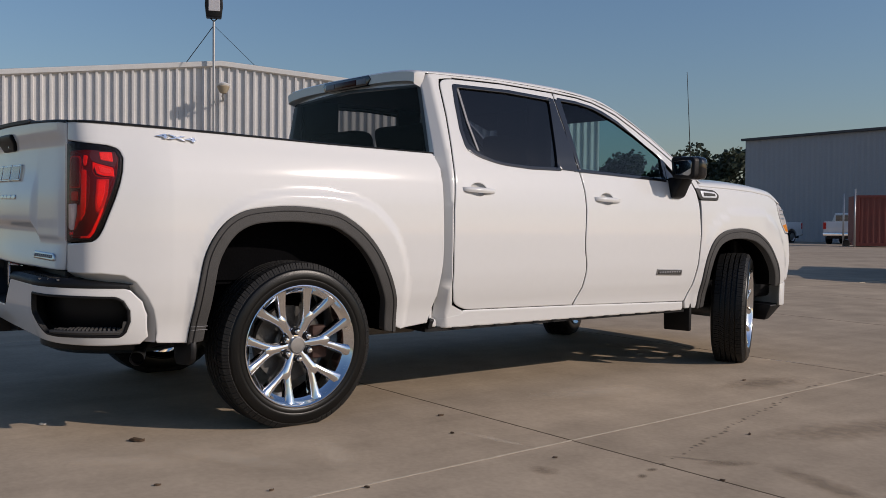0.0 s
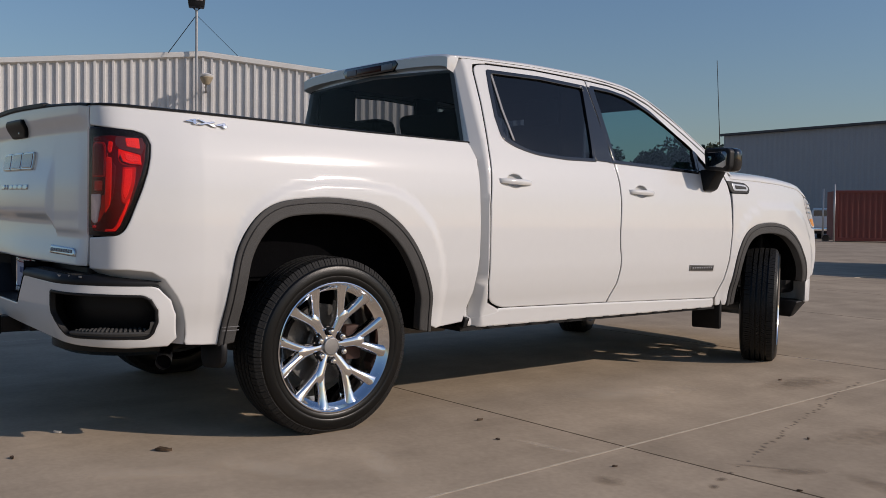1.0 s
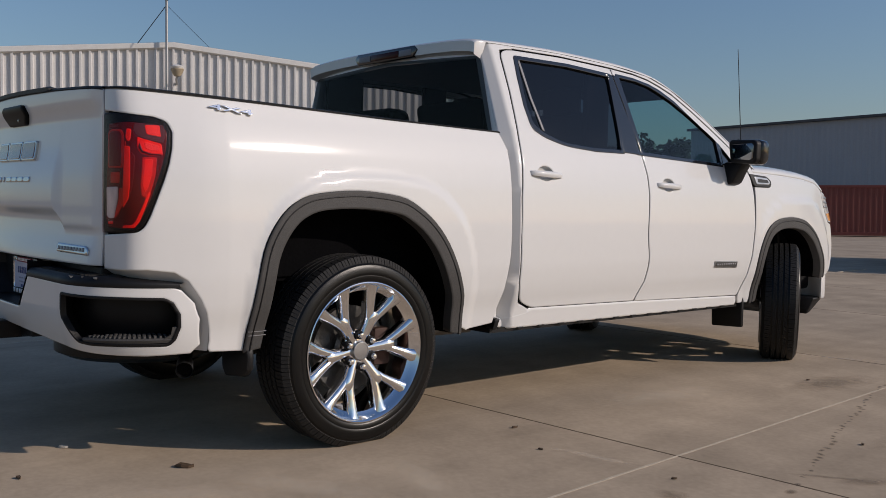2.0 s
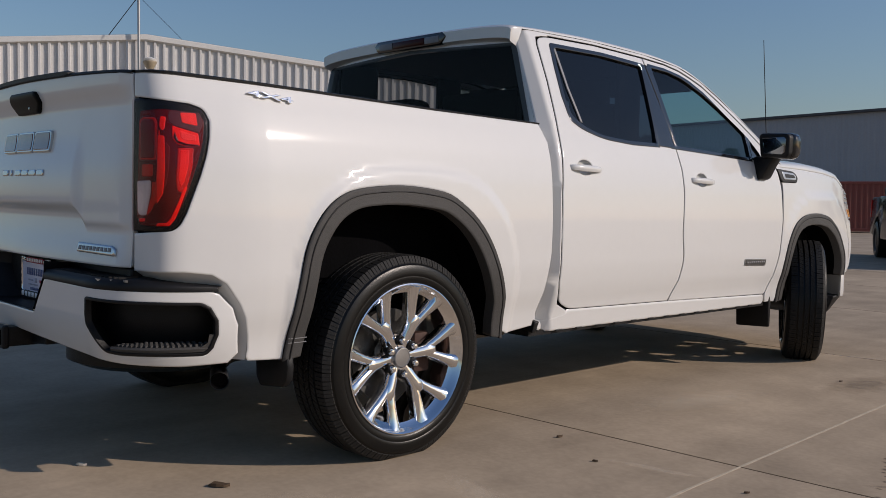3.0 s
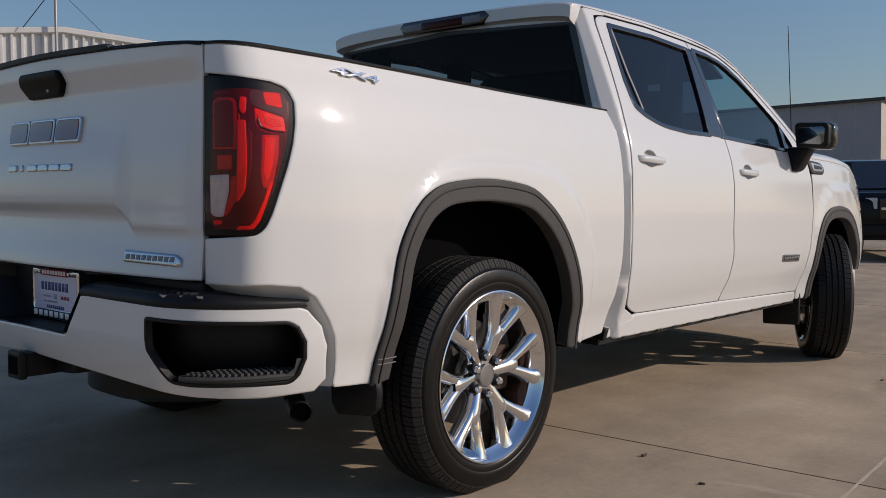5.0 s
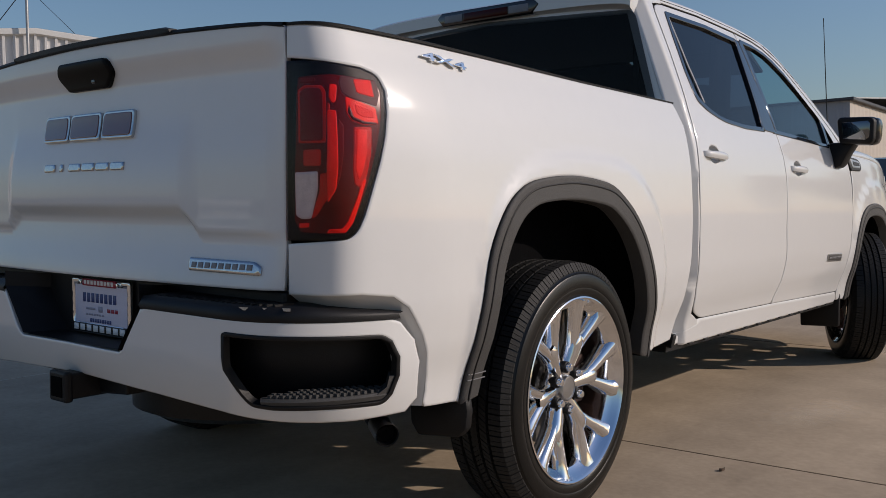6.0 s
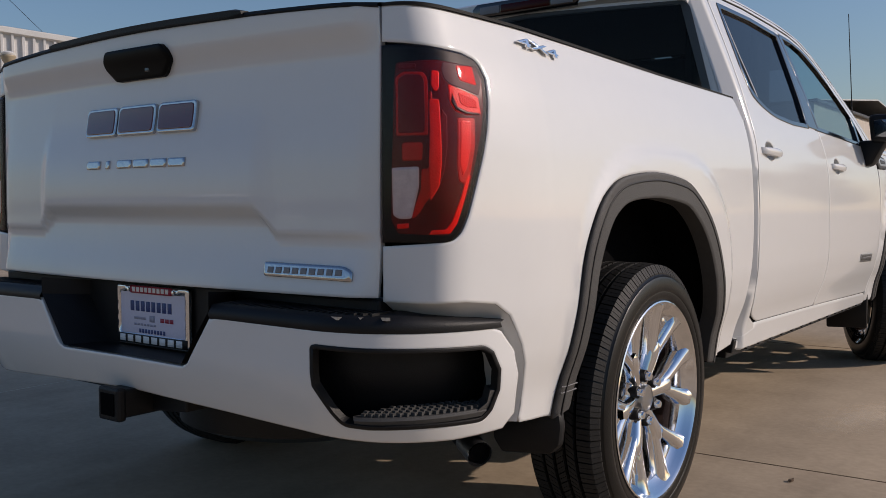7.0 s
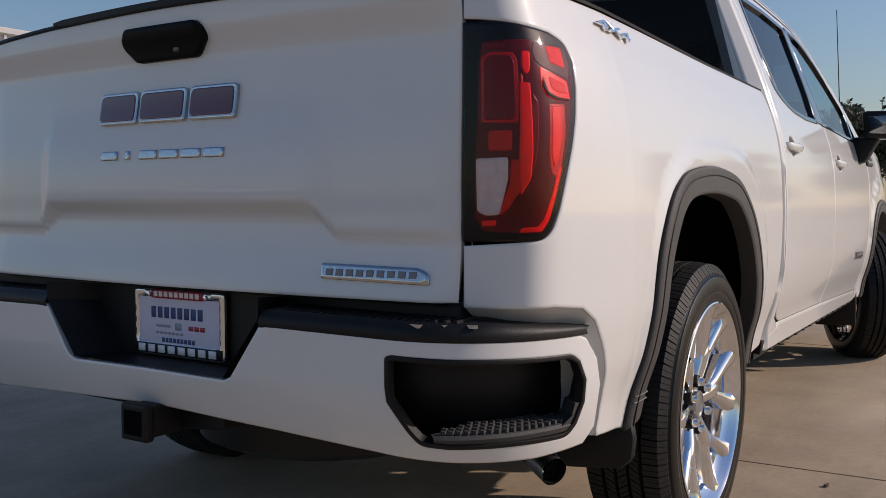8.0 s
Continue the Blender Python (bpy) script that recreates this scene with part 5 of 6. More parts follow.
def bars(x0, x1, z0, z1, count, mt, y, thin=0.7):
    w = (x1 - x0) / count
    for i in range(count):
        a = x0 + i * w
        panel("plate_bar", [(a, z0), (a + w * thin, z0), (a + w * thin, z1), (a, z1)], flat(y), mt, plate, 0.05, roll=0, lip=0.002, depth=0.001)
bars(-0.082, 0.084, 0.7530, 0.7660, 9, PLATEWHITE, -1.1062)
bars(-0.142, 0.146, 0.6120, 0.6310, 8, PLATEWHITE, -1.1062)
bars(-0.098, 0.092, 0.6990, 0.7270, 8, PLATEBLUE, -1.1008)
bars(-0.06, 0.06, 0.6390, 0.6500, 9, PLATEBLUE, -1.1008)
bars(-0.082, -0.030, 0.6760, 0.6830, 1, PLATEGREY, -1.1008, 1)
bars(-0.012, 0.010, 0.6710, 0.6890, 1, PLATEGREY, -1.1008, 1)
bars(0.036, 0.096, 0.6730, 0.6840, 3, PLATERED, -1.1008, 0.8)
bars(-0.082, 0.020, 0.6590, 0.6650, 7, PLATEGREY, -1.1008)
for x, z in ((-0.10, 0.7580), (0.10, 0.7580)):
    bm = lathe([(0, 0.006), (0.003, 0.005), (0.004, 0.0003)], 12, "y")
    for v in bm.verts:
        v.co = Vector((x + v.co.x, -1.105 - v.co.y, z + v.co.z))
    part("plate_screw", bm, CHROME, plate, smooth=True)

# ---- inside the cab ----
def seat(x, y, w):
    s = part("seat", boxed(x - w / 2, x + w / 2, y - 0.25, y + 0.27, 0.80, 0.98, 0.05, 3), FABRIC, truck, "dark fabric seat", smooth=True)
    bm = boxed(x - w / 2, x + w / 2, -0.09, 0.09, 0.0, 0.68, 0.05, 3)
    for v in bm.verts:
        v.co.y += y - 0.26 - v.co.z * 0.22
        v.co.z += 0.92
    part("backrest", bm, FABRIC, s, smooth=True)
    part("headrest", boxed(x - 0.13, x + 0.13, y - 0.47, y - 0.37, 1.50 + 0.06 * (y > 2), 1.60 + 0.16 * (y > 2), 0.04, 3), FABRIC, s, smooth=True)
for x in (0.42, -0.42):
    seat(x, 2.30, 0.52)
seat(0.40, 1.45, 0.58), seat(-0.40, 1.45, 0.58)
part("cab_floor", boxed(-0.93, 0.93, 0.92, 3.2, 0.56, 0.62), CABIN, truck)
part("dashboard", boxed(-0.88, 0.88, 2.83, 3.20, 0.95, 1.285, 0.06, 3), CABIN, truck, smooth=True)
part("dash_hood", boxed(-0.62, -0.20, 2.72, 2.95, 1.22, 1.34, 0.04, 3), CABIN, truck, smooth=True)
for side in (1, -1):
    part("sun_visor", prism([(2.30, 1.842), (2.36, 1.850), (2.60, 1.752), (2.595, 1.738), (2.34, 1.825)], "x", min(side * 0.06, side * 0.66), max(side * 0.06, side * 0.66), 0.004), CABIN, truck, smooth=True)
part("headliner", boxed(-0.70, 0.70, 0.90, 2.36, 1.835, 1.85, 0.004), material("headliner_cloth", (0.02, 0.02, 0.02), 0.9, vary=0.1, scale=20), truck)
rim_bm = bmesh.new()
pts = [(-0.42 + 0.19 * math.cos(a), 2.60 + 0.06 * math.sin(a), 1.26 + 0.185 * math.sin(a)) for a in (2 * math.pi * k / 36 for k in range(37))]
sw = part("steering_wheel", tube(pts, 0.017, 8, False, rim_bm), CABIN, truck, smooth=True)
part("wheel_boss", boxed(-0.50, -0.34, 2.60, 2.68, 1.19, 1.31, 0.02), CABIN, sw, smooth=True)
part("wheel_spoke", boxed(-0.60, -0.24, 2.60, 2.625, 1.235, 1.275, 0.008), CABIN, sw, smooth=True)
for side in (1, -1):
    for y0, y1 in ((0.96, 1.93), (2.02, 3.05)):
        part("door_inner", boxed(min(side * 0.86, side * 0.93), max(side * 0.86, side * 0.93), y0, y1, 0.60, 1.30, 0.02), CABIN, truck)
    for y0, y1 in ((0.93, 1.215), (1.735, 1.94)):
        part("pillar_trim", prism([(y0, 1.28), (y1, 1.28), (y1, 1.84), (y0, 1.84)], "x", side * 0.70, side * 0.735, 0.01), CABIN, truck)

# ---- ground ----
def concrete(name, base, piece=0.0):
    m, nt, b = nodes_of(name)
    N, L = nt.nodes.new, nt.links.new
    geo = N("ShaderNodeNewGeometry")
    big, mid, fine, streak = (N("ShaderNodeTexNoise") for _ in range(4))
    for n, s, d in ((big, 0.35, 4), (mid, 2.2, 6), (fine, 38, 4), (streak, 1.0, 5)):
        n.inputs["Scale"].default_value, n.inputs["Detail"].default_value = s, d
    stretch = N("ShaderNodeMapping")
    stretch.inputs["Scale"].default_value = (9.0, 0.55, 1.0)
    stretch.inputs["Rotation"].default_value = (0, 0, radians(2.3))
    L(geo.outputs["Position"], stretch.inputs["Vector"]), L(stretch.outputs[0], streak.inputs["Vector"])
    for n in (big, mid, fine):
        L(geo.outputs["Position"], n.inputs["Vector"])
    ramp = N("ShaderNodeValToRGB")
    dark, light = [c * 0.66 for c in base], [min(1, c * 1.24) for c in base]
    ramp.color_ramp.elements[0].position, ramp.color_ramp.elements[1].position = 0.34, 0.66
    ramp.color_ramp.elements[0].color, ramp.color_ramp.elements[1].color = (*dark, 1), (*light, 1)
    acc = None
    for n, k in ((big, 0.34), (mid, 0.38), (fine, 0.16), (streak, 0.12)):
        mul = N("ShaderNodeMath")
        mul.operation = "MULTIPLY"
        mul.inputs[1].default_value = k
        L(n.outputs["Fac"], mul.inputs[0])
        if acc is None:
            acc = mul
        else:
            add = N("ShaderNodeMath")
            L(acc.outputs[0], add.inputs[0]), L(mul.outputs[0], add.inputs[1])
            acc = add
    L(acc.outputs[0], ramp.inputs["Fac"])
    out = ramp.outputs[0]
    if piece:
        info, span, mul2 = N("ShaderNodeObjectInfo"), N("ShaderNodeMapRange"), N("ShaderNodeVectorMath")
        span.inputs["To Min"].default_value, span.inputs["To Max"].default_value = 1 - piece, 1 + piece
        mul2.operation = "SCALE"
        L(info.outputs["Random"], span.inputs["Value"]), L(out, mul2.inputs[0]), L(span.outputs[0], mul2.inputs["Scale"])
        out = mul2.outputs[0]
    L(out, b.inputs["Base Color"])
    b.inputs["Specular IOR Level"].default_value = 0.04
    rr = N("ShaderNodeMapRange")
    rr.inputs["To Min"].default_value, rr.inputs["To Max"].default_value = 0.7, 0.95
    L(mid.outputs["Fac"], rr.inputs["Value"]), L(rr.outputs[0], b.inputs["Roughness"])
    bp = N("ShaderNodeBump")
    bp.inputs["Strength"].default_value, bp.inputs["Distance"].default_value = 0.25, 0.003
    L(fine.outputs["Fac"], bp.inputs["Height"]), L(bp.outputs[0], b.inputs["Normal"])
    return m


CONCRETE = concrete("concrete", (0.430, 0.342, 0.248), 0.05)
CONCRETEFAR = concrete("concrete_far", (0.40, 0.325, 0.245))
SEALANT = material("joint_sealant", (0.50, 0.425, 0.325), 0.85, spec=0.1, vary=0.3, scale=14)
DARKJOINT = material("joint_dirt", (0.125, 0.092, 0.062), 0.95, spec=0.05, vary=0.5, scale=14)


def lie(x, y):
    """The lot's height: a slight fall to the right, less steep away from the truck."""
    g = math.copysign(min(abs(x), 6) + max(0, min(abs(x), 40) - 6) * 0.30, -x)
    return 0.0216 + 0.0227 * g


bm = bmesh.new()
rings = [0, 2, 4, 6, 8, 10, 12, 14, 18, 24, 32, 40, 50, 60, 90, 160, 320, 700, 1500, 3000]
prev = None
centre = bm.verts.new((0, 0, lie(0, 0) - 0.03))
for r in rings[1:]:
    ring = [bm.verts.new((r * math.cos(a), r * math.sin(a), lie(r * math.cos(a), 0) - (0.030 if r < 13 else 0.012))) for a in (2 * math.pi * k / 72 for k in range(72))]
    for k in range(72):
        if prev is None:
            bm.faces.new((centre, ring[k], ring[(k + 1) % 72]))
        else:
            bm.faces.new((prev[k], ring[k], ring[(k + 1) % 72], prev[(k + 1) % 72]))
    prev = ring
ground = part("ground", bm, CONCRETEFAR, smooth=True)
tagged(ground, "grey-brown concrete lot that reaches to the horizon", "ground", kind="structure")

# ---- left hall: ribbed metal gable wall with mast ----
RIBWALL = material("galvanised_sheet", (0.62, 0.61, 0.595), 0.45, 0.0, spec=0.3, vary=0.10, scale=1.2, rough_vary=0.08)
EAVEWHITE = material("eave_trim", (0.66, 0.65, 0.62), 0.45, vary=0.08, scale=3)
ROOFMETAL = material("roof_sheet", (0.52, 0.51, 0.49), 0.4, 0.3, vary=0.1, scale=2)
MASTGREY = material("mast_grey", (0.36, 0.36, 0.36), 0.4, 0.5, vary=0.1, scale=8)
hall = thing("metal_hall", (-18.71, 8.2, 0), "light grey ribbed metal hall with white eave trim", "building", rz=math.degrees(math.atan2(0.914, 0.406)))
# local x runs along the gable wall (to +y in the lot), local -y faces the lot
HL, HW, RIDGE, SLOPE, FOOT = 12.4, 11.2, 5.46, 0.090, -0.05
HC = 0.2


def roof_z(x):
    return RIDGE - SLOPE * abs(x - HC)


RIB = 0.2286
bm = bmesh.new()
x = HC - HL
prev = None
while x < HC + HW:
    for dx, dy in ((0.0, 0.0), (0.012, -0.062), (0.066, -0.062), (0.078, 0.0)):
        xx = x + dx
        pair = (bm.verts.new((xx, dy, FOOT)), bm.verts.new((xx, dy, roof_z(xx) - 0.02)))
        if prev:
            bm.faces.new((prev[0], pair[0], pair[1], prev[1]))
        prev = pair
    x += RIB
part("ribbed_wall", bm, RIBWALL, hall, "light ribbed sheet wall in a shade-darkened grey")
for sg in (1, -1):
    bm = bmesh.new()
    xa, xb = HC, HC + (HW + 0.2 if sg > 0 else -HL - 0.2)
    prev = None
    for xx in (xa, xb):
        z = roof_z(xx)
        ring = [bm.verts.new((xx, y, zz)) for y, zz in ((0.02, z + 0.10), (-0.10, z + 0.10), (-0.11, z + 0.08), (-0.11, z - 0.03), (-0.045, z - 0.06), (0.02, z - 0.06))]
        if prev:
            for i in range(6):
                bm.faces.new((prev[i], prev[(i + 1) % 6], ring[(i + 1) % 6], ring[i]))
        prev = ring
    part("eave_trim", bm, EAVEWHITE, hall, "white folded metal trim")
    bm = bmesh.new()
    prev = None
    for xx in (xa, xb):
        z = roof_z(xx)
        ring = [bm.verts.new((xx, y, zz)) for y, zz in ((-0.10, z + 0.105), (40, z + 0.105), (40, z), (0.0, z))]
        if prev:
            for i in range(4):
                bm.faces.new((prev[i], prev[(i + 1) % 4], ring[(i + 1) % 4], ring[i]))
        prev = ring
    part("roof", bm, ROOFMETAL, hall, "pale sheet metal roof")
    part("side_wall", boxed(HC + (HW if sg > 0 else -HL) - 0.05, HC + (HW if sg > 0 else -HL) + 0.05, 0.03, 40, FOOT, roof_z(HC + (HW if sg > 0 else -HL)) - 0.02), RIBWALL, hall)
part("back_wall", prism([(HC - HL, FOOT), (HC + HW, FOOT), (HC + HW, roof_z(HC + HW)), (HC, RIDGE), (HC - HL, roof_z(HC - HL))], "y", 39.9, 40.0), RIBWALL, hall)

mast = thing("light_mast", (-18.60, 8.16, 0), "thin grey pole with black floodlight and guy wires", "floodlight", rz=math.degrees(math.atan2(0.914, 0.406)))
part("pole", tube([(0, -0.14, 0.0), (0, -0.14, 6.62)], 0.035, 12), MASTGREY, mast, smooth=True)
fl = part("floodlight", prism([(-0.20, 6.66), (0.20, 6.66), (0.24, 7.0), (0.22, 7.28), (-0.22, 7.28), (-0.24, 7.0)], "y", -0.36, -0.06, 0.03), BLACK, mast, smooth=True)
part("lens", boxed(-0.14, 0.16, -0.372, -0.355, 6.82, 7.16, 0.01), CLEARLENS, fl)
part("bracket", tube([(-0.10, -0.14, 6.68), (0, -0.14, 6.58), (0.10, -0.14, 6.68)], 0.018, 8), BLACK, mast)
for a in ((-0.72, -0.1, 5.45), (1.25, 0.6, 5.46)):
    part("guy_wire", tube([(0, -0.14, 6.48), a], 0.011 if a[0] < 0 else 0.006, 6), BLACK, mast)
horn = thing("siren_horn", (-17.98, 8.16, 4.73), "small pale wall-mounted siren horn on a bracket", "siren")
part("cap", lathe([(0.06, 0.002), (0.06, 0.15), (0.10, 0.17), (0.13, 0.12), (0.16, 0.03), (0.16, 0.0005)], 24, "z"), EAVEWHITE, horn, smooth=True)
part("bowl", lathe([(0.055, 0.16), (0.03, 0.17), (-0.06, 0.13), (-0.14, 0.08), (-0.15, 0.0005)], 24, "z"), material("horn_tan", (0.35, 0.29, 0.20), 0.5, vary=0.15, scale=10), horn, smooth=True)
part("bracket", tube([(0, 0, -0.14), (-0.10, 0.02, -0.20), (-0.62, 0.28, -0.24)], 0.03, 8), MASTGREY, horn)

# ---- right hall ----
# one sheet, two colours: shade on the front and sun on the side put in
WALLSHADE = material("shade_grey_sheet_wall", (0.30, 0.31, 0.33), 0.55, vary=0.07, scale=0.6, rough_vary=0.08)
WALLSUNLIT = material("sunlit_tan_sheet_wall", (0.50, 0.44, 0.37), 0.6, vary=0.07, scale=0.6)
DARKTRIM = material("dark_roof_trim", (0.04, 0.04, 0.045), 0.5, vary=0.1, scale=3)
shed = thing("large_hall", (-24, 57.4, 0.3), "large sheet metal hall with shade-grey walls, a sunlit tan side and a dark roof edge", "building")
bm = bmesh.new()
prev = None
for i in range(109):
    xx = -10.7 + 21.5 * i / 108
    pair = (bm.verts.new((xx, -0.03 * (i % 2), -0.3)), bm.verts.new((xx, -0.03 * (i % 2), 7.55)))
    if prev:
        bm.faces.new((prev[0], pair[0], pair[1], prev[1]))
    prev = pair
part("front_wall", bm, WALLSHADE, shed, "ribbed sheet wall in a shade-darkened grey")
bm = bmesh.new()
prev = None
for i in range(81):
    yy = 0.02 + 36 * i / 80
    pair = (bm.verts.new((10.8 + 0.03 * (i % 2), yy, -0.3)), bm.verts.new((10.8 + 0.03 * (i % 2), yy, 7.55)))
    if prev:
        bm.faces.new((prev[0], pair[0], pair[1], prev[1]))
    prev = pair
part("side_wall", bm, WALLSUNLIT, shed, "sheet side wall in a sunlit tan tone")
part("side_wall", boxed(-10.8, -10.72, 0.02, 36, -0.3, 7.55), WALLSHADE, shed)
part("back_wall", boxed(-10.7, 10.7, 36.0, 36.1, -0.3, 7.55), WALLSHADE, shed)
part("roof", prism([(-0.25, 7.58), (18, 9.2), (36.3, 7.58), (36.3, 7.50), (18, 9.1), (-0.25, 7.50)], "x", -11.0, 11.05), ROOFMETAL, shed)
part("roof_edge", boxed(-11.0, 11.05, -0.30, -0.06, 7.42, 7.60, 0.02), DARKTRIM, shed)
part("roof_edge", boxed(10.86, 11.10, -0.28, 36.2, 7.42, 7.61, 0.02), DARKTRIM, shed)

# ---- container, gate poles ----
CONTRED = material("container_red", (0.17, 0.035, 0.025), 0.55, vary=0.2, scale=1.5, rough_vary=0.1)
cont = thing("shipping_container", (-18.7, 43.0, 0.28), "dark red steel shipping container with ribbed sides", "container", rz=37)
bm = bmesh.new()
prev = None
for i in range(176):
    xx = 0.08 + 12.0 * i / 175
    dy = (0.0, 0.0, -0.035, -0.035)[i % 4]
    pair = (bm.verts.new((xx, dy, 0.16)), bm.verts.new((xx, dy, 2.48)))
    if prev:
        bm.faces.new((prev[0], pair[0], pair[1], prev[1]))
    prev = pair
part("ribbed_side", bm, CONTRED, cont)
for z0, z1 in ((0.0, 0.17), (2.46, 2.59)):
    part("rail", boxed(0, 12.16, -0.06, 0.02, z0, z1, 0.01), CONTRED, cont)
for x0 in (0.0, 12.0):
    part("corner_post", boxed(x0, x0 + 0.16, -0.062, 0.08, 0, 2.592, 0.01), CONTRED, cont)
part("body", boxed(0.02, 12.14, 0.05, 2.40, 0.02, 2.58), CONTRED, cont)
for i, (x, y, h) in enumerate(((-18.25, 40.94, 2.62), (-17.80, 41.18, 2.85))):
    gp = thing("gate_pole", (x, y, 0.26), "thin pale metal gate pole beside the container", "pole", group="gate poles")
    part("post", tube([(0, 0, 0), (0, 0, h)], 0.045, 10), MASTGREY, gp, smooth=True)
    if i == 0:
        bm = lathe([(-0.05, 0.10), (-0.06, 0.17), (0.06, 0.17), (0.05, 0.10)], 20, "y")
        for v in bm.verts:
            v.co += Vector((0.18, 0, 0.18))
        part("gate_wheel", bm, RUBBER, gp, smooth=True)
        part("wheel_arm", tube([(0, 0, 0.2), (0.18, 0, 0.18)], 0.03, 8), MASTGREY, gp)

# ---- other pickups on the lot ----
PAINTBLACK = material("black_paint", (0.004, 0.004, 0.005), 0.16, coat=0.12, spec=0.2, vary=0.1, scale=4)
DARKGLASS = material("dark_glass", (0.012, 0.016, 0.02), 0.06, coat=0.5)


def parked_pickup(name, at, rz, paint, label):
    """A parked crew cab pickup; the origin lies under the rear axle, y runs forward."""
    t = thing(name, at, label, "pickup truck", rz=rz)
    arch = lambda c: [(c + 0.52 * math.cos(a), 0.42 + 0.50 * max(0, math.sin(a))) for a in (math.pi * k / 8 for k in range(9))][::-1]
    lower = [(-1.15, 0.55), (-0.55, 0.46), *arch(0.0), (0.6, 0.42), (3.2, 0.42), *arch(3.745), (4.30, 0.42), (4.52, 0.48), (4.48, 1.05), (4.30, 1.20), (3.15, 1.28), (0.86, 1.32), (0.86, 1.36), (-1.12, 1.36)]
    bm = prism(lower, "x", -0.97, 0.97, 0.035, 2)
    for v in bm.verts:
        if v.co.z > 1.1:
            v.co.x *= 0.955
        if v.co.y > 4.0:
            v.co.x *= 1 - 0.10 * (v.co.y - 4.0) / 0.5
    part("body", bm, paint, t, smooth=True)
    bm = prism([(0.87, 1.28), (3.20, 1.26), (2.40, 1.86), (2.0, 1.91), (1.0, 1.90), (0.90, 1.84)], "x", -0.93, 0.93, 0.03, 2)
    for v in bm.verts:
        v.co.x *= 1 - 0.22 * max(0, v.co.z - 1.30) / 0.6
    part("cab", bm, paint, t, smooth=True)
    for sd in (1, -1):
        for poly in ([(1.05, 1.36), (1.82, 1.36), (1.86, 1.78), (1.08, 1.79)], [(1.95, 1.36), (2.85, 1.34), (2.72, 1.52), (2.35, 1.76), (1.96, 1.78)]):
            bm = prism(poly, "x", 0.0, 0.012)
            for v in bm.verts:
                v.co.x = sd * (0.93 * (1 - 0.22 * (v.co.z - 1.30) / 0.6) - 0.004 + v.co.x)
            part("window", bm, DARKGLASS, t)
        part("headlight", prism([(sd * 0.58, 4.40), (sd * 0.86, 4.30), (sd * 0.88, 4.38), (sd * 0.60, 4.515)], "z", 0.90, 1.10, 0.01), CLEARLENS, t)
        part("tail_light", boxed(min(sd * 0.80, sd * 0.955), max(sd * 0.80, sd * 0.955), -1.165, -1.05, 0.90, 1.30, 0.01), REDLENS, t)
        part("mirror", boxed(min(sd * 0.98, sd * 1.20), max(sd * 0.98, sd * 1.20), 2.78, 2.92, 1.32, 1.48, 0.03), BLACK, t)
        for y in (0.0, 3.745):
            w = new("wheel")
            w.parent = t
            w.matrix_basis = pose(sd * 0.86, y, 0.40)
            part("tyre", lathe([(-0.13, 0.26), (-0.14, 0.34), (-0.11, 0.40), (0.11, 0.40), (0.14, 0.34), (0.13, 0.26)], 32), RUBBER, w, smooth=True)
            bm = lathe([(sd * 0.115, 0.0005), (sd * 0.12, 0.10), (sd * 0.10, 0.22), (sd * 0.135, 0.265)], 24)
            part("rim", bm, BLACK if paint is PAINTBLACK else SATIN, w, smooth=True)
    bm = prism([(-0.78, 0.04), (0.78, 0.04), (0.62, 0.94), (-0.62, 0.94)], "y", -0.006, 0.006)
    for v in bm.verts:
        v.co = Vector((v.co.x, 3.215 + v.co.y - 0.80 * v.co.z, 1.275 + 0.60 * v.co.z))
    part("windscreen", bm, DARKGLASS, t)
    part("rear_window", boxed(-0.68, 0.68, 0.862, 0.90, 1.42, 1.76), DARKGLASS, t)
    part("grille", boxed(-0.56, 0.56, 4.44, 4.535, 0.72, 1.08, 0.02), GLOSSBLACK, t)
    part("grille_bar", boxed(-0.54, 0.54, 4.53, 4.55, 0.88, 0.93, 0.006), CHROME, t)
    part("front_bumper", boxed(-0.92, 0.92, 4.42, 4.60, 0.42, 0.62, 0.04), BLACK if paint is PAINTBLACK else CHROME, t, smooth=True)
    part("rear_bumper", boxed(-0.95, 0.95, -1.26, -1.12, 0.50, 0.70, 0.03), CHROME, t, smooth=True)
    part("bed_opening", boxed(-0.80, 0.80, -1.05, 0.80, 1.35, 1.366), LINER, t)
    part("underside", boxed(-0.80, 0.80, -1.0, 4.3, 0.34, 0.50), BLACK, t)
    return t


parked_pickup("parked_pickup", (-3.36, 19.04, lie(-3.4, 19)), 208, PAINTBLACK, "black crew cab pickup truck parked on the lot")
parked_pickup("parked_pickup", (-23.1, 50.1, 0.25), 17, WHITE, "white pickup truck parked before the large hall")
parked_pickup("parked_pickup", (-28.0, 51.0, 0.25), 178, WHITE, "white pickup truck parked before the large hall")

# out of view: stands in for a white car mirrored in the tailgate
parked_pickup("parked_pickup", (-19.0, -20.0, lie(-19, -20)), 225, WHITE, "white vehicle out of view across the lot, stand-in for a mirrored car")

# ---- trees ----
BARK = material("bark", (0.10, 0.075, 0.055), 0.9, vary=0.3, scale=5)


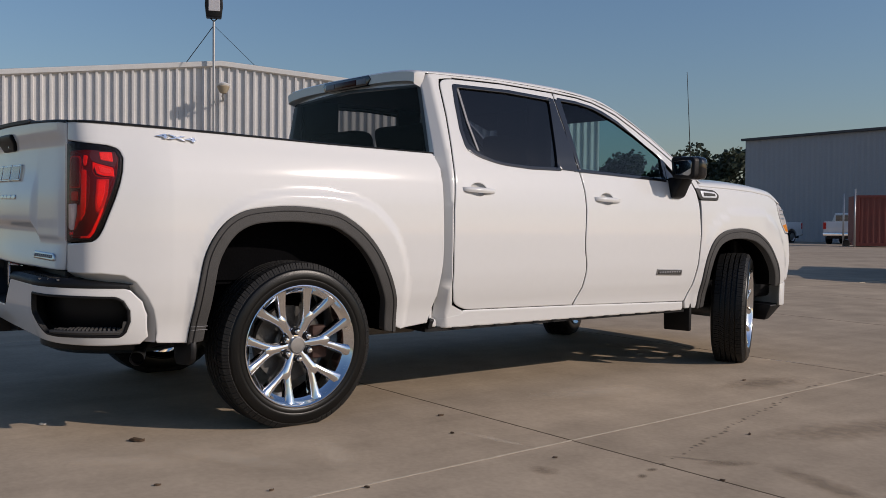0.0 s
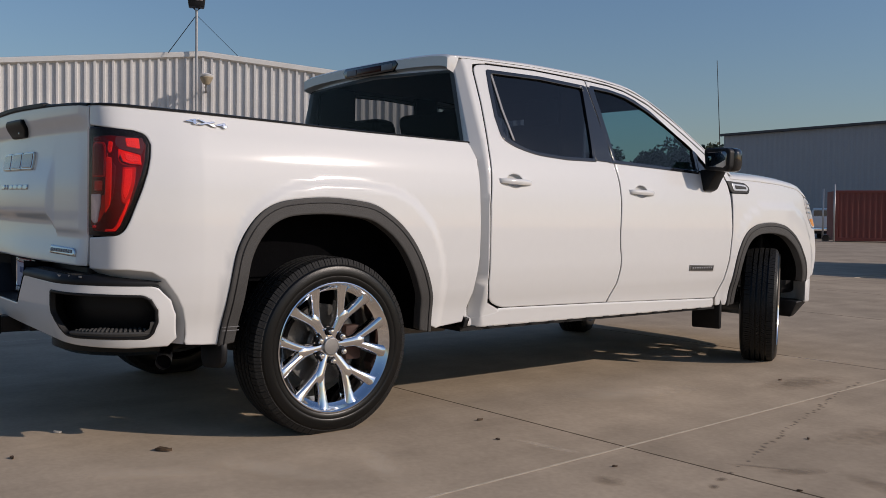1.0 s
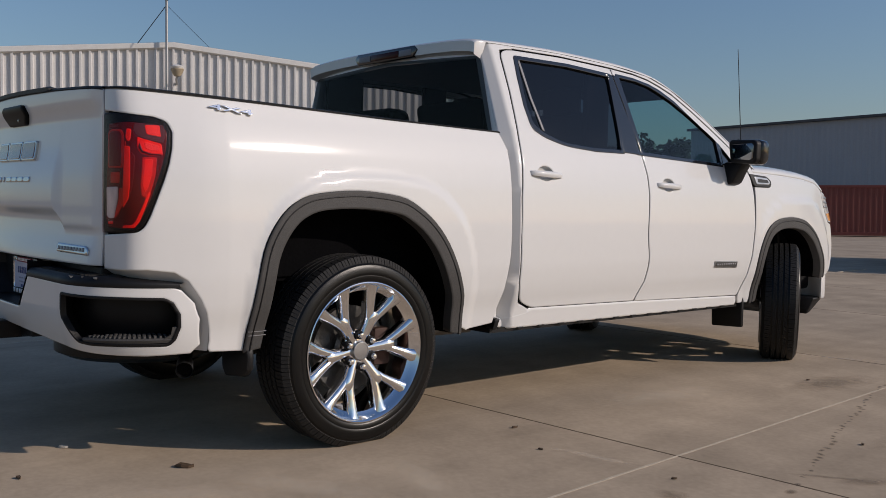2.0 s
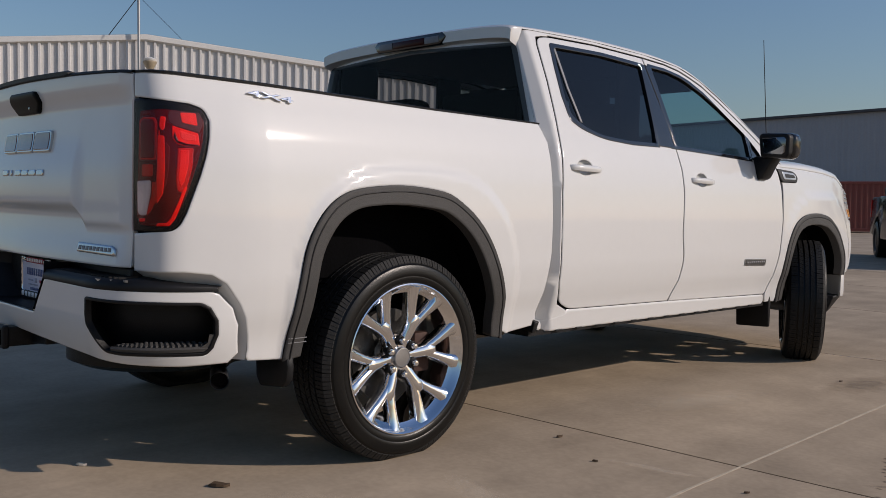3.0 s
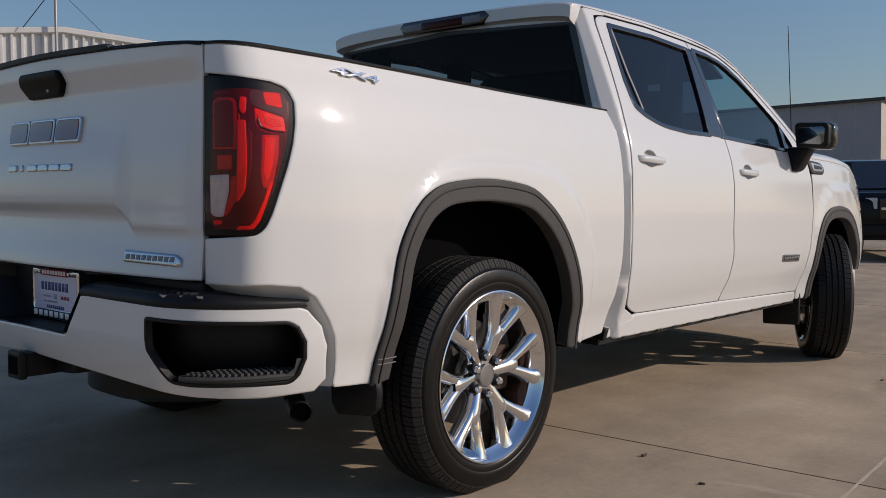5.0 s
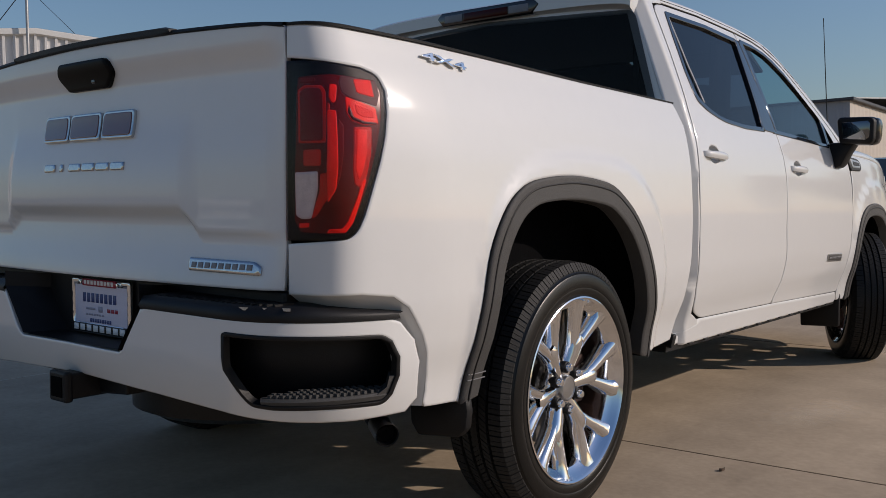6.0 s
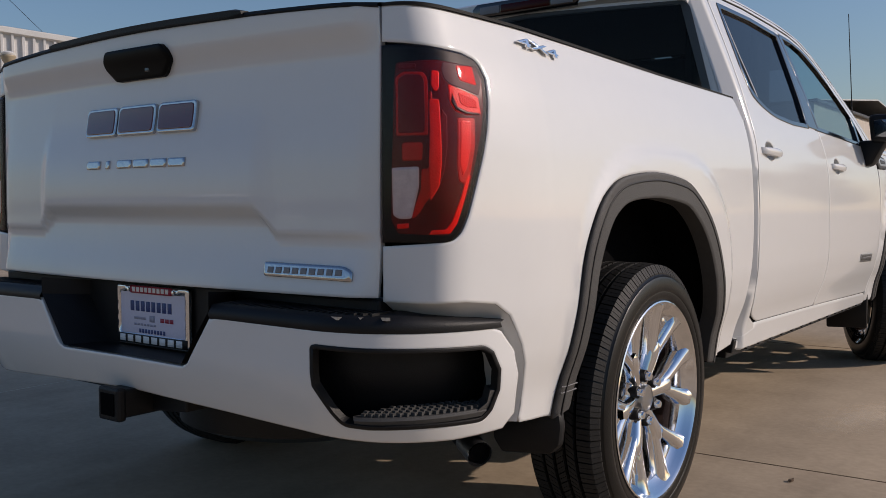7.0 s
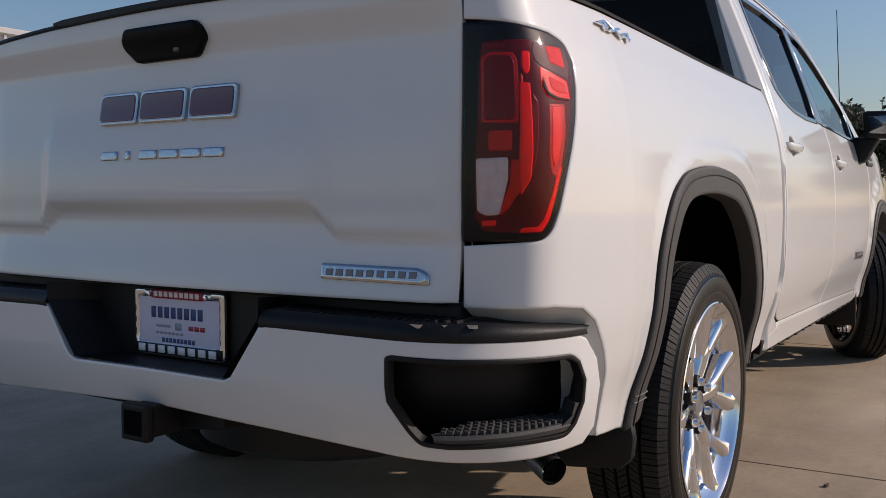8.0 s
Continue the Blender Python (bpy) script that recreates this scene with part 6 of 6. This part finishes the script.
def leaves(name, c):
    m, nt, b = nodes_of(name)
    N, L = nt.nodes.new, nt.links.new
    g, span, mul = N("ShaderNodeNewGeometry"), N("ShaderNodeMapRange"), N("ShaderNodeVectorMath")
    span.inputs["To Min"].default_value, span.inputs["To Max"].default_value = 0.55, 1.5
    mul.operation = "SCALE"
    mul.inputs[0].default_value = c
    L(g.outputs["Random Per Island"], span.inputs["Value"]), L(span.outputs[0], mul.inputs["Scale"]), L(mul.outputs[0], b.inputs["Base Color"])
    b.inputs["Roughness"].default_value = 0.6
    return m


LEAF = leaves("leaf", (0.038, 0.048, 0.022))


def tree(at, height, spread, seed, label="dark green broadleaf tree behind the buildings"):
    rng = random.Random(seed)
    t = thing("tree", at, label, "tree", group="trees beyond the lot")
    bm = tube([(0, 0, -0.1), (0.1, 0, height * 0.2), (0, 0.1, height * 0.45), (0.1, 0, height * 0.8)], [0.26, 0.20, 0.15, 0.05], 8)
    clumps = []
    for k in range(15):
        a, z = rng.uniform(0, 6.28), height * rng.uniform(0.35, 0.92)
        r = spread * rng.uniform(0.25, 0.75) * (1.15 - 0.55 * z / height)
        e = Vector((r * math.cos(a), r * math.sin(a), z))
        tube([(0, 0, z * 0.6), (e.x * 0.5, e.y * 0.5, z * 0.82), tuple(e)], [0.09, 0.05, 0.02], 5, bm=bm)
        clumps.append((e, spread * rng.uniform(0.22, 0.42)))
    clumps.append((Vector((0, 0, height * 0.92)), spread * 0.35))
    part("trunk", bm, BARK, t, smooth=True)
    verts, faces = [], []
    for c, r in clumps:
        for _ in range(240):
            d = Vector((rng.gauss(0, 1), rng.gauss(0, 1), rng.gauss(0, 0.75))).normalized() * r * rng.random() ** 0.4
            p, s = c + d, rng.uniform(0.14, 0.30)
            u = Vector((rng.gauss(0, 1), rng.gauss(0, 1), rng.gauss(0, 1))).normalized()
            w = u.orthogonal().normalized()
            k = len(verts)
            verts += [p - u * s, p + w * s * 0.6, p + u * s, p - w * s * 0.6]
            faces.append((k, k + 1, k + 2, k + 3))
    me = bpy.data.meshes.new("crown")
    me.from_pydata([tuple(v) for v in verts], [], faces)
    finish("crown", me, LEAF, t)
    return t


for i, (x, y, h, s) in enumerate(((-58, 70, 8.2, 4.0), (-62, 69, 7.4, 4.0), (-67, 68, 8.0, 4.2), (-49.5, 71, 8.6, 4.2), (-46.5, 73, 8.0, 3.6), (-43.5, 74, 6.8, 3.0), (-54, 74, 7.6, 4.0), (-14.5, 93, 9.6, 3.4), (-11.5, 88, 9.9, 3.8), (-7.5, 88, 10.2, 4.0), (-3.5, 87, 9.4, 4.0), (1, 90, 9.8, 4.2))):
    tree((x, y, 0.28), h, s, 11 + i)
# the row goes on beyond the lot, seen mirrored in the doors
for i, (x, y, h, s) in enumerate(((9, 66, 9.5, 4.6), (17, 68, 8.8, 4.4), (24, 72, 8.6, 4.4))):
    tree((x, y, -0.4), h, s, 41 + i, "dark green broadleaf tree beyond the lot")

# ---- concrete slabs with joints ----
pavement = thing("pavement", (0, 0, 0), "grey-brown concrete slabs with narrow joints", "pavement", kind="structure")
pavement.matrix_world = LOT
ANG = radians(2.3)
ux, uy = Vector((math.cos(ANG), math.sin(ANG), 0)), Vector((-math.sin(ANG), math.cos(ANG), 0))
ORIGIN = Vector((1.955, 0.915, 0))
SX, SY, GAP = 4.6, 3.17, 0.0055


def slab_mesh(w, h):
    bm = boxed(GAP / 2, w - GAP / 2, GAP / 2, h - GAP / 2, -0.03, 0, 0.003, 1)
    me = bpy.data.meshes.new("slab")
    bm.to_mesh(me)
    bm.free()
    me.materials.append(CONCRETE)
    return me


SLAB = slab_mesh(SX, SY)
for i in range(-4, 3):
    for j in range(-5, 6):
        p = ORIGIN + ux * (i * SX) + uy * (j * SY)
        mid = p + ux * SX / 2 + uy * SY / 2
        if abs(mid.x) > 6.5 or abs(mid.y) > 14:
            continue
        ob = new("slab", SLAB)
        ob.parent = pavement
        ob.matrix_basis = Matrix.Translation(p) @ pose(0, 0, 0, 0, 0, 2.3)
# joint fillings with worn edges: pale along the truck, dark across
def joint(a, b, half, low, high, along, seed):
    r = random.Random(seed)
    bm = bmesh.new()
    prev = None
    n = int((b - a) / 0.06)
    for k in range(n + 1):
        u = a + (b - a) * k / n
        w0, w1 = half * r.uniform(0.7, 1.3), half * r.uniform(0.7, 1.3)
        ring = [bm.verts.new((c, u, z) if along else (u, c, z)) for c, z in ((-w0, low), (-w0, high), (w1, high), (w1, low))]
        if prev:
            for q in range(3):
                bm.faces.new((prev[q], prev[q + 1], ring[q + 1], ring[q]))
        prev = ring
    return bm


for i in range(-1, 2):
    ob = part("joint_seal", joint(-14, 14, 0.0058, -0.02, 0.0014, True, 40 + i), SEALANT, pavement)
    ob.matrix_basis = Matrix.Translation(ORIGIN + ux * (i * SX)) @ pose(0, 0, 0, 0, 0, 2.3)
for j in range(-4, 5):
    ob = part("joint_seal", joint(-7.5, 4.55, 0.0036, -0.02, 0.0010, False, 60 + j), DARKJOINT, pavement)
    ob.matrix_basis = Matrix.Translation(ORIGIN + uy * (j * SY)) @ pose(0, 0, 0, 0, 0, 2.3)


# ---- stains, drips and litter on the slabs ----
def stain_material(name, colour, strength):
    m, nt, b = nodes_of(name)
    N, L = nt.nodes.new, nt.links.new
    b.inputs["Base Color"].default_value, b.inputs["Roughness"].default_value = (*colour, 1), 0.7
    tc, grad, noise_t, mul, ramp, mix, clear, mp = (N("ShaderNode" + k) for k in ("TexCoord", "TexGradient", "TexNoise", "Math", "MapRange", "MixShader", "BsdfTransparent", "Mapping"))
    mp.inputs["Location"].default_value, mp.inputs["Scale"].default_value = (-1, -1, 0), (2, 2, 0)
    grad.gradient_type = "SPHERICAL"
    noise_t.inputs["Scale"].default_value, noise_t.inputs["Detail"].default_value = 14, 6
    mul.operation = "MULTIPLY"
    ramp.inputs["From Min"].default_value, ramp.inputs["From Max"].default_value, ramp.inputs["To Max"].default_value = 0.10, 0.42, strength
    L(tc.outputs["Generated"], mp.inputs["Vector"]), L(mp.outputs[0], grad.inputs["Vector"]), L(tc.outputs["Object"], noise_t.inputs["Vector"])
    L(grad.outputs["Fac"], mul.inputs[0]), L(noise_t.outputs["Fac"], mul.inputs[1]), L(mul.outputs[0], ramp.inputs["Value"])
    L(ramp.outputs[0], mix.inputs["Fac"]), L(clear.outputs[0], mix.inputs[1]), L(b.outputs[0], mix.inputs[2])
    L(mix.outputs[0], nt.nodes["Material Output"].inputs["Surface"])
    return m


OILSTAIN = stain_material("oil_stain", (0.10, 0.08, 0.06), 0.42)
PALESTAIN = stain_material("pale_stain", (0.62, 0.55, 0.44), 0.32)
rng = random.Random(5)
for x, y, w, h, rz, mt in ((2.257, 0.444, 0.20, 0.17, 10, OILSTAIN), (3.05, 1.25, 0.9, 0.22, -15, OILSTAIN), (1.35, -0.55, 0.9, 0.30, 30, PALESTAIN), (1.55, -0.15, 0.8, 0.22, -20, PALESTAIN), (1.15, -0.95, 0.7, 0.25, 60, PALESTAIN), (2.6, 2.3, 1.6, 0.5, 75, OILSTAIN), (3.2, 3.4, 2.0, 0.35, 80, OILSTAIN), (1.2, 1.9, 1.3, 0.5, 80, PALESTAIN), (1.6, 3.1, 1.2, 0.4, 85, OILSTAIN), (0.4, -1.6, 1.0, 0.5, 20, OILSTAIN), (2.63, 1.20, 0.34, 0.13, 60, OILSTAIN), (2.50, 1.13, 0.40, 0.05, 35, OILSTAIN), (1.15, 4.05, 0.9, 0.10, 20, PALESTAIN), (1.75, 0.62, 0.55, 0.10, 12, PALESTAIN)):
    bm = bmesh.new()
    n = 28
    bm.faces.new([bm.verts.new((w / 2 * math.cos(a) * rng.uniform(0.9, 1.05), h / 2 * math.sin(a) * rng.uniform(0.9, 1.05), 0)) for a in (2 * math.pi * k / n for k in range(n))])
    ob = part("stain", bm, mt, pavement)
    ob.matrix_basis = pose(x, y, 0.0022, 0, 0, rz)
    ob.visible_shadow = False
# a trail of dark drips along the slab
DRIP = stain_material("drip_stain", (0.060, 0.048, 0.038), 0.62)
bm = bmesh.new()
bm.faces.new([bm.verts.new((math.cos(a) * rng.uniform(0.8, 1.1), math.sin(a) * rng.uniform(0.8, 1.1), 0)) for a in (2 * math.pi * k / 18 for k in range(18))])
drop = part("drip_stain", bm, DRIP, pavement)
trail = curve_of([(0.70, 2.545), (0.86, 2.49), (1.08, 2.43), (1.42, 2.33), (1.84, 2.21), (2.35, 2.07), (2.77, 1.95), (3.16, 1.85), (3.42, 1.80)])
y = 0.72
while y < 3.42:
    ob = drop if y == 0.72 else new("drip_stain", drop.data)
    ob.parent = pavement
    r = rng.uniform(0.010, 0.022) * (1.5 if y < 1.0 else 1.0)
    ob.matrix_basis = pose(float(trail(y)) + rng.uniform(-0.012, 0.012), y, 0.0024, 0, 0, rng.uniform(0, 90)) @ Matrix.Diagonal((r, r * rng.uniform(1.2, 2.2), 1, 1))
    ob.visible_shadow = False
    y += rng.uniform(0.035, 0.085) if y > 1.05 else 0.11
LITTER = material("dry_leaf", (0.09, 0.055, 0.03), 0.8, vary=0.3, scale=40)
PALELITTER = material("pale_chip", (0.55, 0.50, 0.42), 0.8, vary=0.2, scale=40)
def leaf_bit(x, y, s, mt, rz):
    z = (LOT @ Vector((x, y, 0))).z
    bm = bmesh.new()
    pr = [(0, 0), (0.5, 0.42), (1.2, 0.5), (1.9, 0.25), (2.3, 0), (1.8, -0.3), (1.0, -0.45), (0.4, -0.35)]
    top = [bm.verts.new(((p - 1.1) * s, q * s, 0.004 + s * 0.35 * abs(math.sin(p * 2.0)))) for p, q in pr]
    low = [bm.verts.new(((p - 1.1) * s, q * s, 0.0 + s * 0.1 * abs(math.sin(p * 2.0)))) for p, q in pr]
    bm.faces.new(top), bm.faces.new(low[::-1])
    for i in range(len(pr)):
        bm.faces.new((top[i], low[i], low[(i + 1) % len(pr)], top[(i + 1) % len(pr)]))
    ob = part("leaf_litter", bm, mt)
    ob.matrix_world = pose(x, y, z + 0.001, 0, 1.3, rz)
    return tagged(ob, "small dry leaf scrap lying on the concrete" if mt is LITTER else "small pale chip lying on the concrete", "litter", group="litter on the lot")
for x, y, s, mt, rz in ((1.19, 0.705, 0.016, LITTER, 80), (0.85, -0.785, 0.035, LITTER, 40), (1.52, 0.52, 0.011, LITTER, 10), (2.12, 0.62, 0.010, LITTER, 50), (1.55, -0.95, 0.012, LITTER, 70), (2.02, -0.30, 0.012, LITTER, 20), (0.62, -1.32, 0.016, LITTER, 0), (2.35, 1.75, 0.012, LITTER, 130), (2.75, 0.95, 0.010, LITTER, 30), (1.45, 3.05, 0.014, LITTER, 80), (0.30, -1.05, 0.020, PALELITTER, 35), (0.10, -1.45, 0.016, PALELITTER, 120), (3.05, 2.1, 0.012, LITTER, 15), (1.85, -0.62, 0.010, LITTER, 100)):
    leaf_bit(x, y, s, mt, rz)
